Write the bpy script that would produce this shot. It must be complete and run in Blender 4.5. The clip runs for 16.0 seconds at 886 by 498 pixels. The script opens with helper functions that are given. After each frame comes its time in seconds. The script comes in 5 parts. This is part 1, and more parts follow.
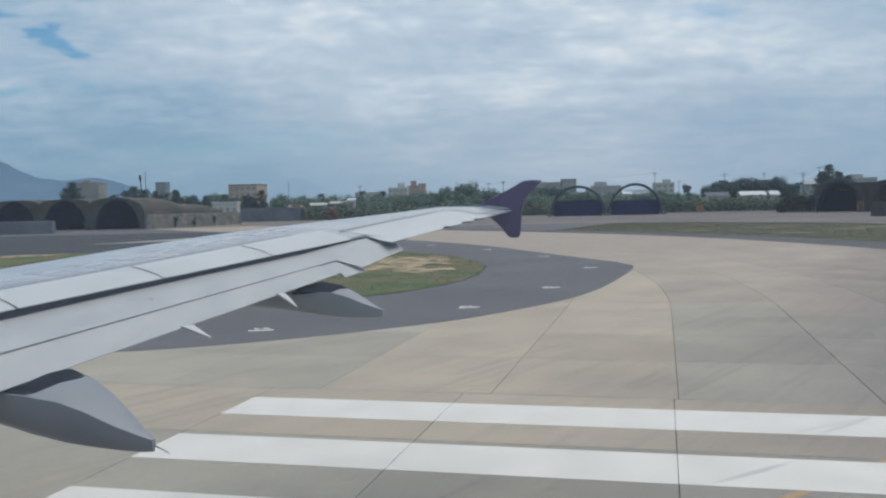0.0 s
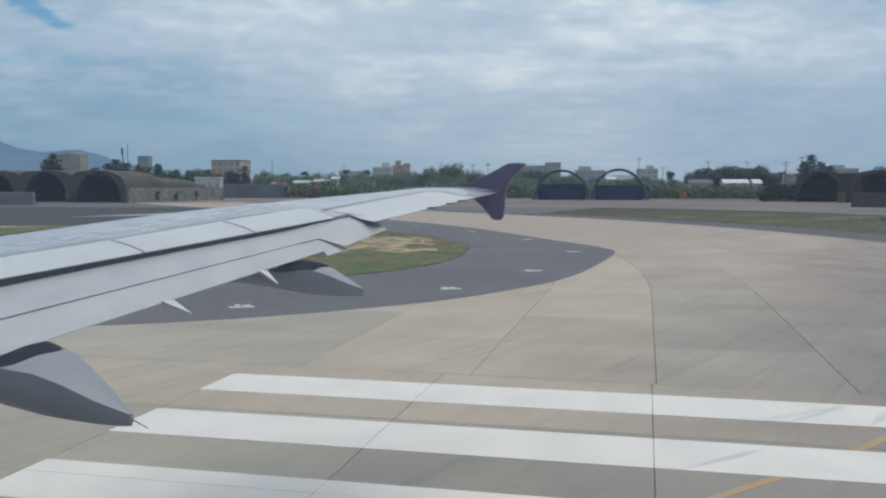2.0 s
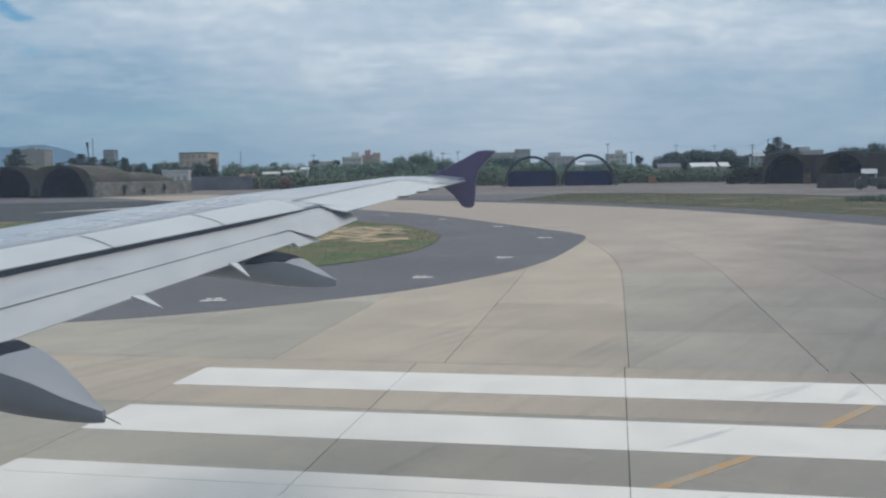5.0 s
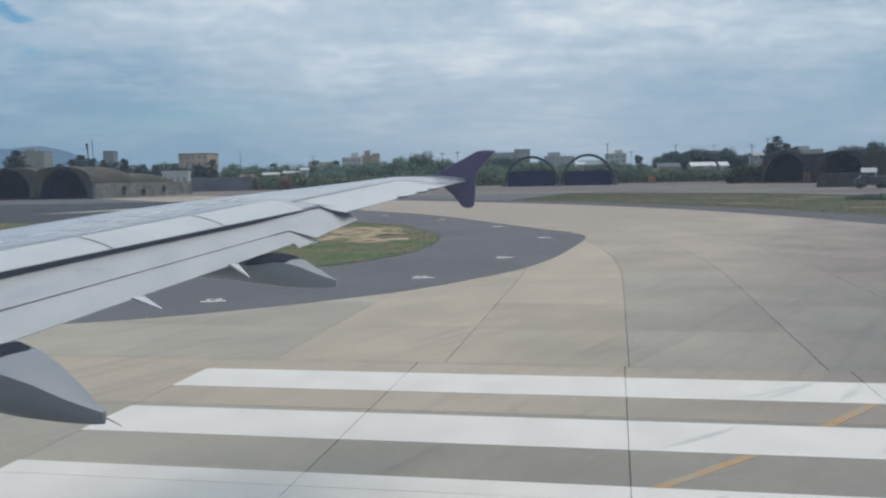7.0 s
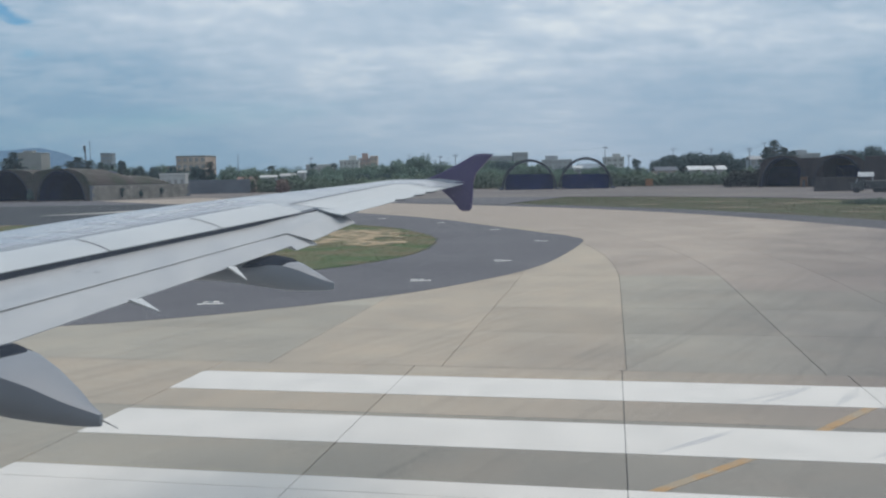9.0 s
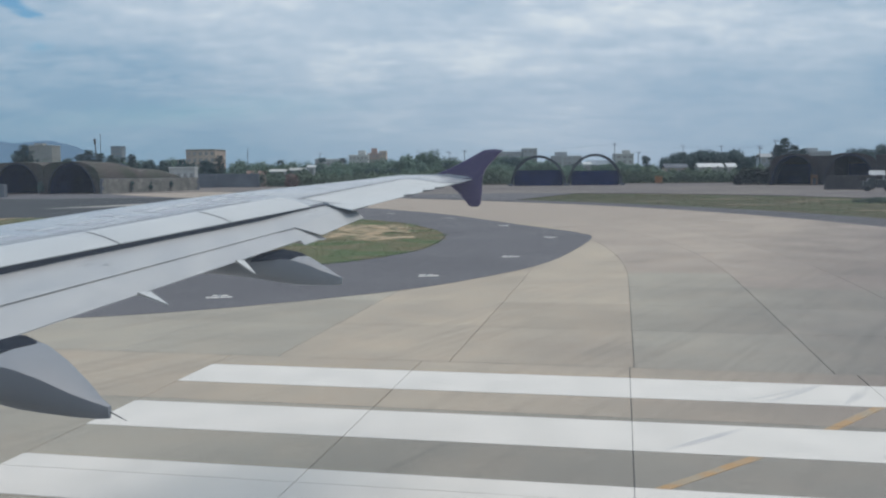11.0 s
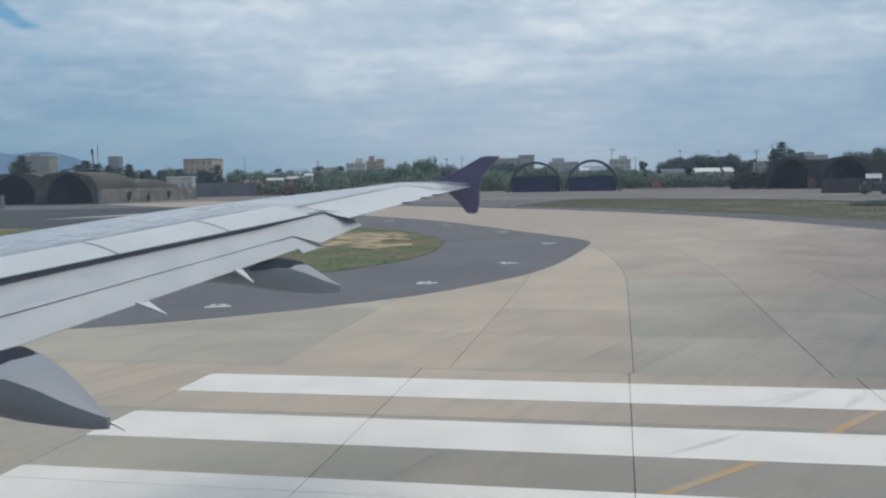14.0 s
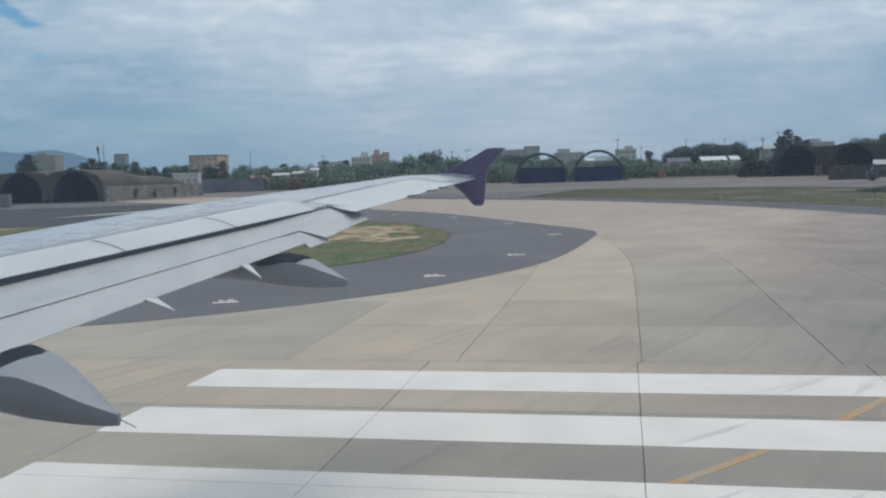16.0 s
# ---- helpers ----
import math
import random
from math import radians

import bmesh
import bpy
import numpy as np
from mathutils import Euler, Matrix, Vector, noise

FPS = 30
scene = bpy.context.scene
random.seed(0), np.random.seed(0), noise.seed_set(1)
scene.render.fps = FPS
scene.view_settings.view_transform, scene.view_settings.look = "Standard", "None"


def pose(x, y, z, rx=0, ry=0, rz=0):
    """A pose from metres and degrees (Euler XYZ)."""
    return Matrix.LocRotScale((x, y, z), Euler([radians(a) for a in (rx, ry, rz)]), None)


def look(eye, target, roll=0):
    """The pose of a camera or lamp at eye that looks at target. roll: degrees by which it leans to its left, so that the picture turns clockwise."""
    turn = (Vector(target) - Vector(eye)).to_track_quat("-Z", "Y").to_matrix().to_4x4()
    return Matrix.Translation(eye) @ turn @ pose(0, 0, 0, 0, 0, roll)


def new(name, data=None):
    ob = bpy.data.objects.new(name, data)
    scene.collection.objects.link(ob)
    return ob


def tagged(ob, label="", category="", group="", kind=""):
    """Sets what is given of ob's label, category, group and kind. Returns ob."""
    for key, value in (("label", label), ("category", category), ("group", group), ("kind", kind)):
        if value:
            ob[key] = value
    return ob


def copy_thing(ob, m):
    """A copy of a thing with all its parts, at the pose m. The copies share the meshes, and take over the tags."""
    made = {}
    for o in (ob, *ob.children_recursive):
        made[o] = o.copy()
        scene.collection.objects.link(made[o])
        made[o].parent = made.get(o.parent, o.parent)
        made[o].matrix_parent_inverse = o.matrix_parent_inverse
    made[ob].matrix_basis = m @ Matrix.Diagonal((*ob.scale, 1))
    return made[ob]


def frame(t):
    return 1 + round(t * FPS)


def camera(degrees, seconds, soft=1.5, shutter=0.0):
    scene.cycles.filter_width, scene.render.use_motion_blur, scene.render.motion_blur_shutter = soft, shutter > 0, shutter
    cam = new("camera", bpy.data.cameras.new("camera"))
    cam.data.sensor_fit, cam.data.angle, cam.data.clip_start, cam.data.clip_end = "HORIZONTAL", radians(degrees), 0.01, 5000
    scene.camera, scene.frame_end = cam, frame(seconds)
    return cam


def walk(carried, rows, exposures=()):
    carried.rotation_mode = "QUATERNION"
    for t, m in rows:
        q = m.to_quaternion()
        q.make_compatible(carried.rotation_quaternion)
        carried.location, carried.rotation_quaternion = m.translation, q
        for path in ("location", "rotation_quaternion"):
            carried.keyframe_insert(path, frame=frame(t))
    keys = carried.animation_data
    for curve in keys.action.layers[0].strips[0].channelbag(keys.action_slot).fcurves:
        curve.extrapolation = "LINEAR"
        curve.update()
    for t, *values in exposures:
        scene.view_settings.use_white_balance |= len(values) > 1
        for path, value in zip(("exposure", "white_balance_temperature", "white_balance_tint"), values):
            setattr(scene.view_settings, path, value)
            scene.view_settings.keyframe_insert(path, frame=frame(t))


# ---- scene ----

from mathutils.geometry import tessellate_polygon

# ---- camera and its walk ----
cam = camera(52.21, 16.0, soft=2.2)
EYE = 4.66


def held(yaw, pitch, roll):
    """Handheld turn at the cabin window: the place stays, the view swings."""
    return pose(0, 0, EYE, 0, 0, yaw) @ pose(0, 0, 0, 90 + pitch) @ pose(0, 0, 0, 0, 0, -roll)


TURNS = [
    (0, 2.88, -2.80, 1.26), (0.5, 2.86, -3.34, 0.27), (1, 2.73, -3.25, -0.22), (1.5, 2.02, -3.22, -0.20),
    (2, 1.80, -4.02, -0.13), (2.5, 1.48, -4.16, 0.38), (3, 0.25, -4.78, 1.15), (3.5, 0.24, -5.09, 1.26),
    (4, 0.28, -5.03, 1.07), (6.5, -0.27, -4.48, 0.88), (7, 0.00, -4.75, 1.10), (7.5, 0.05, -4.84, 1.17),
    (8, 0.10, -4.98, 1.18), (8.5, -0.06, -4.70, 0.82), (9, -0.16, -4.56, 0.94), (11.5, 0.45, -4.87, 0.47),
    (12, 0.17, -4.75, 0.18), (12.5, 0.39, -4.86, 0.41), (13, 0.24, -5.03, 0.49), (13.5, 0.25, -5.13, 0.68),
    (14, 0.26, -4.39, 1.06), (14.5, 0.05, -4.30, 1.36), (15, -0.02, -4.90, 1.43), (15.5, -0.03, -4.93, 1.32),
    (16, 0.69, -4.85, 1.92)]
walk(cam, [(t, held(y, p, r)) for t, y, p, r in TURNS])

# ---- world, sun, exposure ----
SUN_UP, SUN_AZ = 66.0, 60.0     # degrees; azimuth clockwise from the view direction
scene.view_settings.exposure = -0.03


def build_world():
    world = bpy.data.worlds.new("sky")
    world.use_nodes = True
    scene.world = world
    nt = world.node_tree
    nt.nodes.clear()
    N, L = nt.nodes.new, nt.links.new
    out, bg = N("ShaderNodeOutputWorld"), N("ShaderNodeBackground")
    sky = N("ShaderNodeTexSky")
    sky.sky_type, sky.sun_disc = "NISHITA", False
    sky.sun_elevation, sky.sun_rotation = radians(SUN_UP), radians(SUN_AZ)
    sky.dust_density, sky.ozone_density = 0.3, 2.0
    tc, sep = N("ShaderNodeTexCoord"), N("ShaderNodeSeparateXYZ")
    L(tc.outputs["Generated"], sep.inputs[0])

    def math_node(op, a, b=None, c=None, clamp=False):
        n = N("ShaderNodeMath")
        n.operation, n.use_clamp = op, clamp
        for i, v in enumerate((a, b, c)):
            if v is None:
                continue
            if hasattr(v, "links"):
                L(v, n.inputs[i])
            else:
                n.inputs[i].default_value = v
        return n.outputs[0]

    def ramp(fac, stops, mode="LINEAR"):
        n = N("ShaderNodeValToRGB")
        n.color_ramp.interpolation = mode
        while len(n.color_ramp.elements) < len(stops):
            n.color_ramp.elements.new(0.5)
        for e, (p, c) in zip(n.color_ramp.elements, stops):
            e.position, e.color = p, (*c, 1)
        L(fac, n.inputs[0])
        return n.outputs[0]

    def mix(fac, a, b):
        n = N("ShaderNodeMix")
        n.data_type = "RGBA"
        for s, v in ((n.inputs[0], fac), (n.inputs[6], a), (n.inputs[7], b)):
            if hasattr(v, "links"):
                L(v, s)
            else:
                s.default_value = v if isinstance(v, float) else (*v, 1)
        return n.outputs[2]

    up = math_node("MAXIMUM", sep.outputs[2], 0.0)
    den = math_node("ADD", up, 0.22)
    comb = N("ShaderNodeCombineXYZ")
    L(math_node("DIVIDE", sep.outputs[0], den), comb.inputs[0])
    L(math_node("DIVIDE", sep.outputs[1], den), comb.inputs[1])

    def cloud_noise(scale, detail, rough, shift, stretch=1.0):
        m = N("ShaderNodeMapping")
        m.inputs["Location"].default_value = (shift, shift * 0.7, 0)
        m.inputs["Scale"].default_value = (scale, scale * stretch, scale)
        L(comb.outputs[0], m.inputs[0])
        n = N("ShaderNodeTexNoise")
        n.inputs["Scale"].default_value = 1.0
        n.inputs["Detail"].default_value, n.inputs["Roughness"].default_value = detail, rough
        n.inputs["Distortion"].default_value = 0.25
        L(m.outputs[0], n.inputs["Vector"])
        return n.outputs[0]

    # a high broken sheet of cloud: broad banks, finer billows, a few blue holes
    broad = cloud_noise(1.5, 3, 0.5, 3.1, 0.9)
    billow = cloud_noise(7.5, 6, 0.58, 7.7, 1.25)
    wobble = cloud_noise(15.0, 5, 0.65, 1.5)
    wisp = cloud_noise(21.0, 6, 0.66, 4.4, 1.6)
    body = math_node("ADD", math_node("MULTIPLY", broad, 0.55), math_node("MULTIPLY", billow, 0.30))
    body = math_node("ADD", body, math_node("MULTIPLY", wisp, 0.19))
    # the sheet is thickest over the middle and thins to both sides
    spread = ramp(math_node("MULTIPLY_ADD", sep.outputs[0], 0.8333, 0.5), [(p, (v, v, v)) for p, v in (
        (0.0, 0.07), (0.10, 0.10), (0.25, 0.186), (0.42, 0.236), (0.54, 0.272), (0.60, 0.268), (0.68, 0.232), (0.84, 0.165), (1.0, 0.15))])
    body = math_node("ADD", body, math_node("SUBTRACT", spread, 0.23))
    body = math_node("ADD", body, math_node("MULTIPLY", math_node("SUBTRACT", math_node("MINIMUM", up, 0.19), 0.11), 0.55))     # brighter overhead
    cloud = ramp(body, [(0.34, (0.265, 0.42, 0.575)), (0.48, (0.43, 0.55, 0.675)), (0.56, (0.53, 0.635, 0.745)), (0.66, (0.74, 0.81, 0.86))])

    def rift(cx, cy, rx, ry, edge, depth):
        """A ragged opening in the cloud sheet."""
        dx = math_node("DIVIDE", math_node("SUBTRACT", math_node("DIVIDE", sep.outputs[0], den), cx), rx)
        dy = math_node("DIVIDE", math_node("SUBTRACT", math_node("DIVIDE", sep.outputs[1], den), cy), ry)
        r = math_node("SQRT", math_node("ADD", math_node("MULTIPLY", dx, dx), math_node("MULTIPLY", dy, dy)))
        r = math_node("ADD", r, math_node("MULTIPLY", math_node("SUBTRACT", wobble, 0.5), edge))
        return math_node("MULTIPLY", math_node("SUBTRACT", 1.0, r, clamp=True), depth, clamp=True)

    gap = rift(-0.95, 3.36, 0.75, 0.22, 1.2, 0.45)
    for hole in ((-1.085, 2.205, 0.07, 0.05, 2.6, 1.7), (-1.092, 2.275, 0.042, 0.07, 2.2, 1.8), (-1.082, 2.355, 0.04, 0.07, 2.4, 1.6), (-1.135, 2.085, 0.05, 0.04, 2.2, 1.5),
                 (-1.16, 2.60, 0.05, 0.06, 2.4, 0.7), (-1.38, 2.58, 0.10, 0.06, 2.4, 0.7), (0.56, 2.32, 0.11, 0.10, 1.8, 0.55)):
        gap = math_node("MAXIMUM", gap, rift(*hole))
    scaled_sky = mix(1.0, (0, 0, 0), sky.outputs[0])
    blue = N("ShaderNodeVectorMath")
    blue.operation = "MULTIPLY"
    L(scaled_sky, blue.inputs[0])
    blue.inputs[1].default_value = (0.058, 0.088, 0.100)
    veil = mix(gap, cloud, blue.outputs[0])
    # haze low over the horizon
    low = ramp(up, [(0.0, (0.9, 0.9, 0.9)), (0.05, (0.6, 0.6, 0.6)), (0.13, (0.16, 0.16, 0.16)), (0.20, (0, 0, 0))])
    side = math_node("ADD", math_node("MULTIPLY", math_node("MINIMUM", sep.outputs[0], 0.15), 1.2), 0.52)
    side = math_node("SUBTRACT", side, math_node("MAXIMUM", math_node("MULTIPLY_ADD", sep.outputs[0], 1.5, -0.3), 0.0), clamp=True)
    air = mix(low, veil, mix(side, (0.185, 0.32, 0.435), (0.40, 0.485, 0.60)))
    L(air, bg.inputs[0])
    bg.inputs[1].default_value = 1.0
    L(bg.outputs[0], out.inputs[0])


build_world()
sun = new("sun", bpy.data.lights.new("sun", "SUN"))
sun.data.energy, sun.data.angle, sun.data.color = 1.6, radians(42), (1.0, 0.905, 0.815)
sun.matrix_world = look(
    (300 * math.sin(radians(SUN_AZ)) * math.cos(radians(SUN_UP)), 300 * math.cos(radians(SUN_AZ)) * math.cos(radians(SUN_UP)),
     300 * math.sin(radians(SUN_UP))), (0, 0, 0))

# ---- materials ----


def material(name, color, rough=0.7, metal=0.0, var=0.25, scale=1.0, fine=30.0, bump=0.1, second=None, spec=0.5,
             by_object=0.0, by_island=0.0, contrast=(0.35, 0.65), stretch=(1, 1, 1), dist=0.02):
    """A surface whose colour wanders between two tones at a broad scale and carries grain and relief at a fine one."""
    m = bpy.data.materials.new(name)
    m.use_nodes = True
    nt = m.node_tree
    N, L = nt.nodes.new, nt.links.new
    b = nt.nodes["Principled BSDF"]
    b.inputs["Roughness"].default_value, b.inputs["Metallic"].default_value = rough, metal
    b.inputs["Specular IOR Level"].default_value = spec
    geo, mp = N("ShaderNodeNewGeometry"), N("ShaderNodeMapping")
    mp.inputs["Scale"].default_value = stretch
    L(geo.outputs["Position"], mp.inputs[0])

    def noise_tex(s, d):
        n = N("ShaderNodeTexNoise")
        n.inputs["Scale"].default_value, n.inputs["Detail"].default_value = s, d
        L(mp.outputs[0], n.inputs["Vector"])
        return n.outputs[0]
    broad, grain = noise_tex(scale, 5), noise_tex(fine, 4)
    other = second or tuple(c * (1 - var) for c in color)
    ramp = N("ShaderNodeValToRGB")
    ramp.color_ramp.elements[0].position, ramp.color_ramp.elements[1].position = contrast
    ramp.color_ramp.elements[0].color, ramp.color_ramp.elements[1].color = (*other, 1), (*color, 1)
    L(broad, ramp.inputs[0])
    value = N("ShaderNodeMath")
    value.operation = "MULTIPLY_ADD"
    L(grain, value.inputs[0])
    value.inputs[1].default_value, value.inputs[2].default_value = var * 1.2, 1 - var * 0.6
    last = value.outputs[0]
    for amount, node, socket in ((by_object, "ShaderNodeObjectInfo", "Random"), (by_island, "ShaderNodeNewGeometry", "Random Per Island")):
        if amount:
            info, w = N(node), N("ShaderNodeMath")
            w.operation = "MULTIPLY_ADD"
            L(info.outputs[socket], w.inputs[0])
            w.inputs[1].default_value, w.inputs[2].default_value = amount, 1 - amount / 2
            k = N("ShaderNodeMath")
            k.operation = "MULTIPLY"
            L(last, k.inputs[0]), L(w.outputs[0], k.inputs[1])
            last = k.outputs[0]
    tint = N("ShaderNodeVectorMath")
    tint.operation = "SCALE"
    L(ramp.outputs[0], tint.inputs[0]), L(last, tint.inputs["Scale"])
    L(tint.outputs[0], b.inputs["Base Color"])
    if bump:
        bp = N("ShaderNodeBump")
        bp.inputs["Strength"].default_value, bp.inputs["Distance"].default_value = bump, dist
        L(grain, bp.inputs["Height"]), L(bp.outputs[0], b.inputs["Normal"])
    return m


def concrete_material(name, light, dark, streak=0.19):
    """Worn airfield concrete: slab-to-slab tone, cloudy stains, tyre streaks, grain."""
    m = material(name, light, rough=0.85, var=0.26, scale=0.28, fine=6.5, bump=0.15, second=dark, by_object=0.15, spec=0.3, contrast=(0.30, 0.70))
    nt = m.node_tree
    N, L = nt.nodes.new, nt.links.new
    b = nt.nodes["Principled BSDF"]
    src = b.inputs["Base Color"].links[0].from_socket
    blot, rosy, warm, where = N("ShaderNodeTexNoise"), N("ShaderNodeVectorMath"), N("ShaderNodeMix"), N("ShaderNodeNewGeometry")
    blot.inputs["Scale"].default_value, blot.inputs["Detail"].default_value, blot.inputs["Roughness"].default_value = 0.55, 6, 0.65
    L(where.outputs["Position"], blot.inputs["Vector"])
    rosy.operation, warm.data_type = "MULTIPLY", "RGBA"
    rosy.inputs[1].default_value = (1.03, 0.998, 0.977)
    edge_ramp = N("ShaderNodeValToRGB")
    edge_ramp.color_ramp.elements[0].position, edge_ramp.color_ramp.elements[1].position = 0.44, 0.66
    L(blot.outputs[0], edge_ramp.inputs[0]), L(edge_ramp.outputs[0], warm.inputs[0])
    L(src, rosy.inputs[0]), L(src, warm.inputs[6]), L(rosy.outputs[0], warm.inputs[7])
    src = warm.outputs[2]
    geo, mp, nz, rp, mx = N("ShaderNodeNewGeometry"), N("ShaderNodeMapping"), N("ShaderNodeTexNoise"), N("ShaderNodeValToRGB"), N("ShaderNodeMix")
    mp.vector_type = "TEXTURE"
    mp.inputs["Rotation"].default_value = (0, 0, radians(57))
    mp.inputs["Scale"].default_value = (9.0, 0.30, 1)
    L(geo.outputs["Position"], mp.inputs[0]), L(mp.outputs[0], nz.inputs["Vector"])
    nz.inputs["Scale"].default_value, nz.inputs["Detail"].default_value, nz.inputs["Distortion"].default_value = 1.0, 4, 0.6
    rp.color_ramp.elements[0].position, rp.color_ramp.elements[1].position = 0.50, 0.72
    rp.color_ramp.elements[0].color, rp.color_ramp.elements[1].color = (0, 0, 0, 1), (streak, streak, streak, 1)
    L(nz.outputs[0], rp.inputs[0])
    mx.data_type = "RGBA"
    L(rp.outputs[0], mx.inputs[0]), L(src, mx.inputs[6])
    mx.inputs[7].default_value = (0.10, 0.095, 0.09, 1)
    # slabs turn greyer, darker and redder towards the right, past a ragged line
    turn, axis, spread, tone_mix, tone = N("ShaderNodeMapping"), N("ShaderNodeSeparateXYZ"), N("ShaderNodeMapRange"), N("ShaderNodeMix"), N("ShaderNodeHueSaturation")
    turn.inputs["Rotation"].default_value = (0, 0, radians(26))
    L(geo.outputs["Position"], turn.inputs[0]), L(turn.outputs[0], axis.inputs[0])
    spread.inputs["From Min"].default_value, spread.inputs["From Max"].default_value = -9.5, 3.5
    wav = N("ShaderNodeMath")
    wav.operation = "MULTIPLY_ADD"
    broad = N("ShaderNodeTexNoise")
    broad.inputs["Scale"].default_value, broad.inputs["Detail"].default_value = 0.12, 4
    L(geo.outputs["Position"], broad.inputs["Vector"])
    L(broad.outputs[0], wav.inputs[0])
    wav.inputs[1].default_value = 18.0
    shift = N("ShaderNodeMath")
    shift.operation = "SUBTRACT"
    L(axis.outputs[0], shift.inputs[0])
    shift.inputs[1].default_value = 9.0
    L(shift.outputs[0], wav.inputs[2]), L(wav.outputs[0], spread.inputs[0])
    tone.inputs["Hue"].default_value = 0.480
    tone.inputs["Saturation"].default_value, tone.inputs["Value"].default_value = 0.74, 0.54
    L(mx.outputs[2], tone.inputs["Color"])
    tone_mix.data_type = "RGBA"
    L(spread.outputs[0], tone_mix.inputs[0]), L(mx.outputs[2], tone_mix.inputs[6]), L(tone.outputs[0], tone_mix.inputs[7])
    L(tone_mix.outputs[2], b.inputs["Base Color"])
    return m


M_TAN_SLAB = concrete_material("tan runway concrete", (0.453, 0.384, 0.298), (0.374, 0.322, 0.255))
M_GREEN_SLAB = concrete_material("pale grey concrete", (0.405, 0.368, 0.298), (0.335, 0.306, 0.252))
M_DUSTY_SLAB = concrete_material("dusty pale concrete", (0.425, 0.356, 0.292), (0.350, 0.297, 0.246))
M_GREY_SLAB = concrete_material("grey runway concrete", (0.372, 0.341, 0.278), (0.305, 0.281, 0.234))
M_JOINT = material("joint filler", (0.10, 0.095, 0.085), rough=0.9, fine=20)
M_SEALANT = material("worn joint sealant", (0.21, 0.19, 0.165), rough=0.9, var=0.35, scale=1.3, fine=9, second=(0.30, 0.27, 0.22), contrast=(0.4, 0.6))
M_ASPHALT = material("asphalt", (0.128, 0.122, 0.129), rough=0.85, var=0.25, scale=0.12, fine=7, bump=0.2, second=(0.103, 0.098, 0.105), spec=0.3)
M_STRIP = material("pale bare concrete", (0.36, 0.335, 0.295), rough=0.9, var=0.25, scale=0.2, fine=4, second=(0.27, 0.255, 0.23))
M_SHOULDER = material("worn shoulder asphalt", (0.098, 0.092, 0.097), rough=0.85, var=0.25, scale=0.12, fine=5, bump=0.2, second=(0.078, 0.074, 0.079), spec=0.3)
M_APRON = material("dusty apron", (0.182, 0.153, 0.132), rough=0.9, var=0.25, scale=0.035, fine=1.2, second=(0.120, 0.102, 0.098), contrast=(0.42, 0.6), stretch=(0.5, 1.3, 1))
M_WHITE = material("runway paint", (0.74, 0.70, 0.645), rough=0.6, var=0.12, scale=0.9, fine=9, bump=0.08, second=(0.67, 0.636, 0.586), contrast=(0.34, 0.60))
M_YELLOW = material("yellow paint", (0.43, 0.255, 0.10), rough=0.65, var=0.35, scale=2.6, fine=18, second=(0.36, 0.28, 0.18), contrast=(0.4, 0.6))
M_TURF = material("green turf", (0.060, 0.100, 0.018), rough=0.95, var=0.5, scale=0.26, fine=2.2, second=(0.140, 0.112, 0.046), contrast=(0.38, 0.62), bump=0.5, dist=0.1)
M_GRASS = material("dry grass", (0.046, 0.062, 0.012), rough=0.95, var=0.3, scale=0.13, fine=1.4, second=(0.084, 0.066, 0.026), contrast=(0.42, 0.62), bump=0.5, dist=0.1)
M_BLADE = material("grass blades", (0.066, 0.104, 0.018), rough=0.9, var=0.45, scale=0.26, fine=3, contrast=(0.42, 0.60), second=(0.150, 0.122, 0.042), by_island=0.25, bump=0)
M_STRAW = material("dry verge grass", (0.050, 0.068, 0.014), rough=0.9, var=0.25, scale=0.12, fine=3, second=(0.088, 0.070, 0.028), by_island=0.25, bump=0)
M_SAND = material("bare sandy soil", (0.50, 0.36, 0.215), rough=0.95, var=0.45, scale=0.8, fine=4, second=(0.115, 0.105, 0.045), contrast=(0.40, 0.62), bump=0.5, dist=0.08)
M_DRY = material("dry straw and dust", (0.24, 0.185, 0.115), rough=0.95, var=0.4, scale=0.5, fine=3, second=(0.10, 0.105, 0.045), contrast=(0.40, 0.60), bump=0.4, dist=0.06)
M_SKIN = material("wing skin paint", (0.435, 0.45, 0.468), rough=0.27, var=0.06, scale=1.7, fine=11, bump=0.01, second=(0.375, 0.395, 0.43), contrast=(0.40, 0.56))
M_PANEL = material("spoiler paint", (0.575, 0.58, 0.572), rough=0.31, var=0.06, scale=1.2, fine=14, bump=0.01, second=(0.525, 0.535, 0.533))
M_FLAP = material("flap paint", (0.475, 0.476, 0.472), rough=0.36, var=0.18, scale=1.8, fine=9, bump=0.01, second=(0.405, 0.41, 0.418), stretch=(1.6, 0.7, 1))
# near-black navy: shade under the flap put into the colour
M_FLAP_SHADE = material("dark shade under the flap", (0.010, 0.014, 0.024), rough=0.8, var=0.3, scale=6, fine=25, spec=0.1)
# blue-black, with the shade of the gaps put into the colour
M_COVE_SHADE = material("shade-dark flap cove", (0.020, 0.026, 0.042), rough=0.6, var=0.3, scale=3, fine=20)
M_FAIRING = material("fairing paint", (0.262, 0.276, 0.298), rough=0.45, var=0.12, scale=1.5, fine=15, bump=0.01, second=(0.228, 0.243, 0.266))
M_PURPLE = material("purple paint", (0.075, 0.055, 0.135), rough=0.35, var=0.08, scale=2, fine=15, bump=0.0, second=(0.06, 0.04, 0.11))
M_SEAM = material("grey sealant", (0.13, 0.135, 0.15), rough=0.7, bump=0)
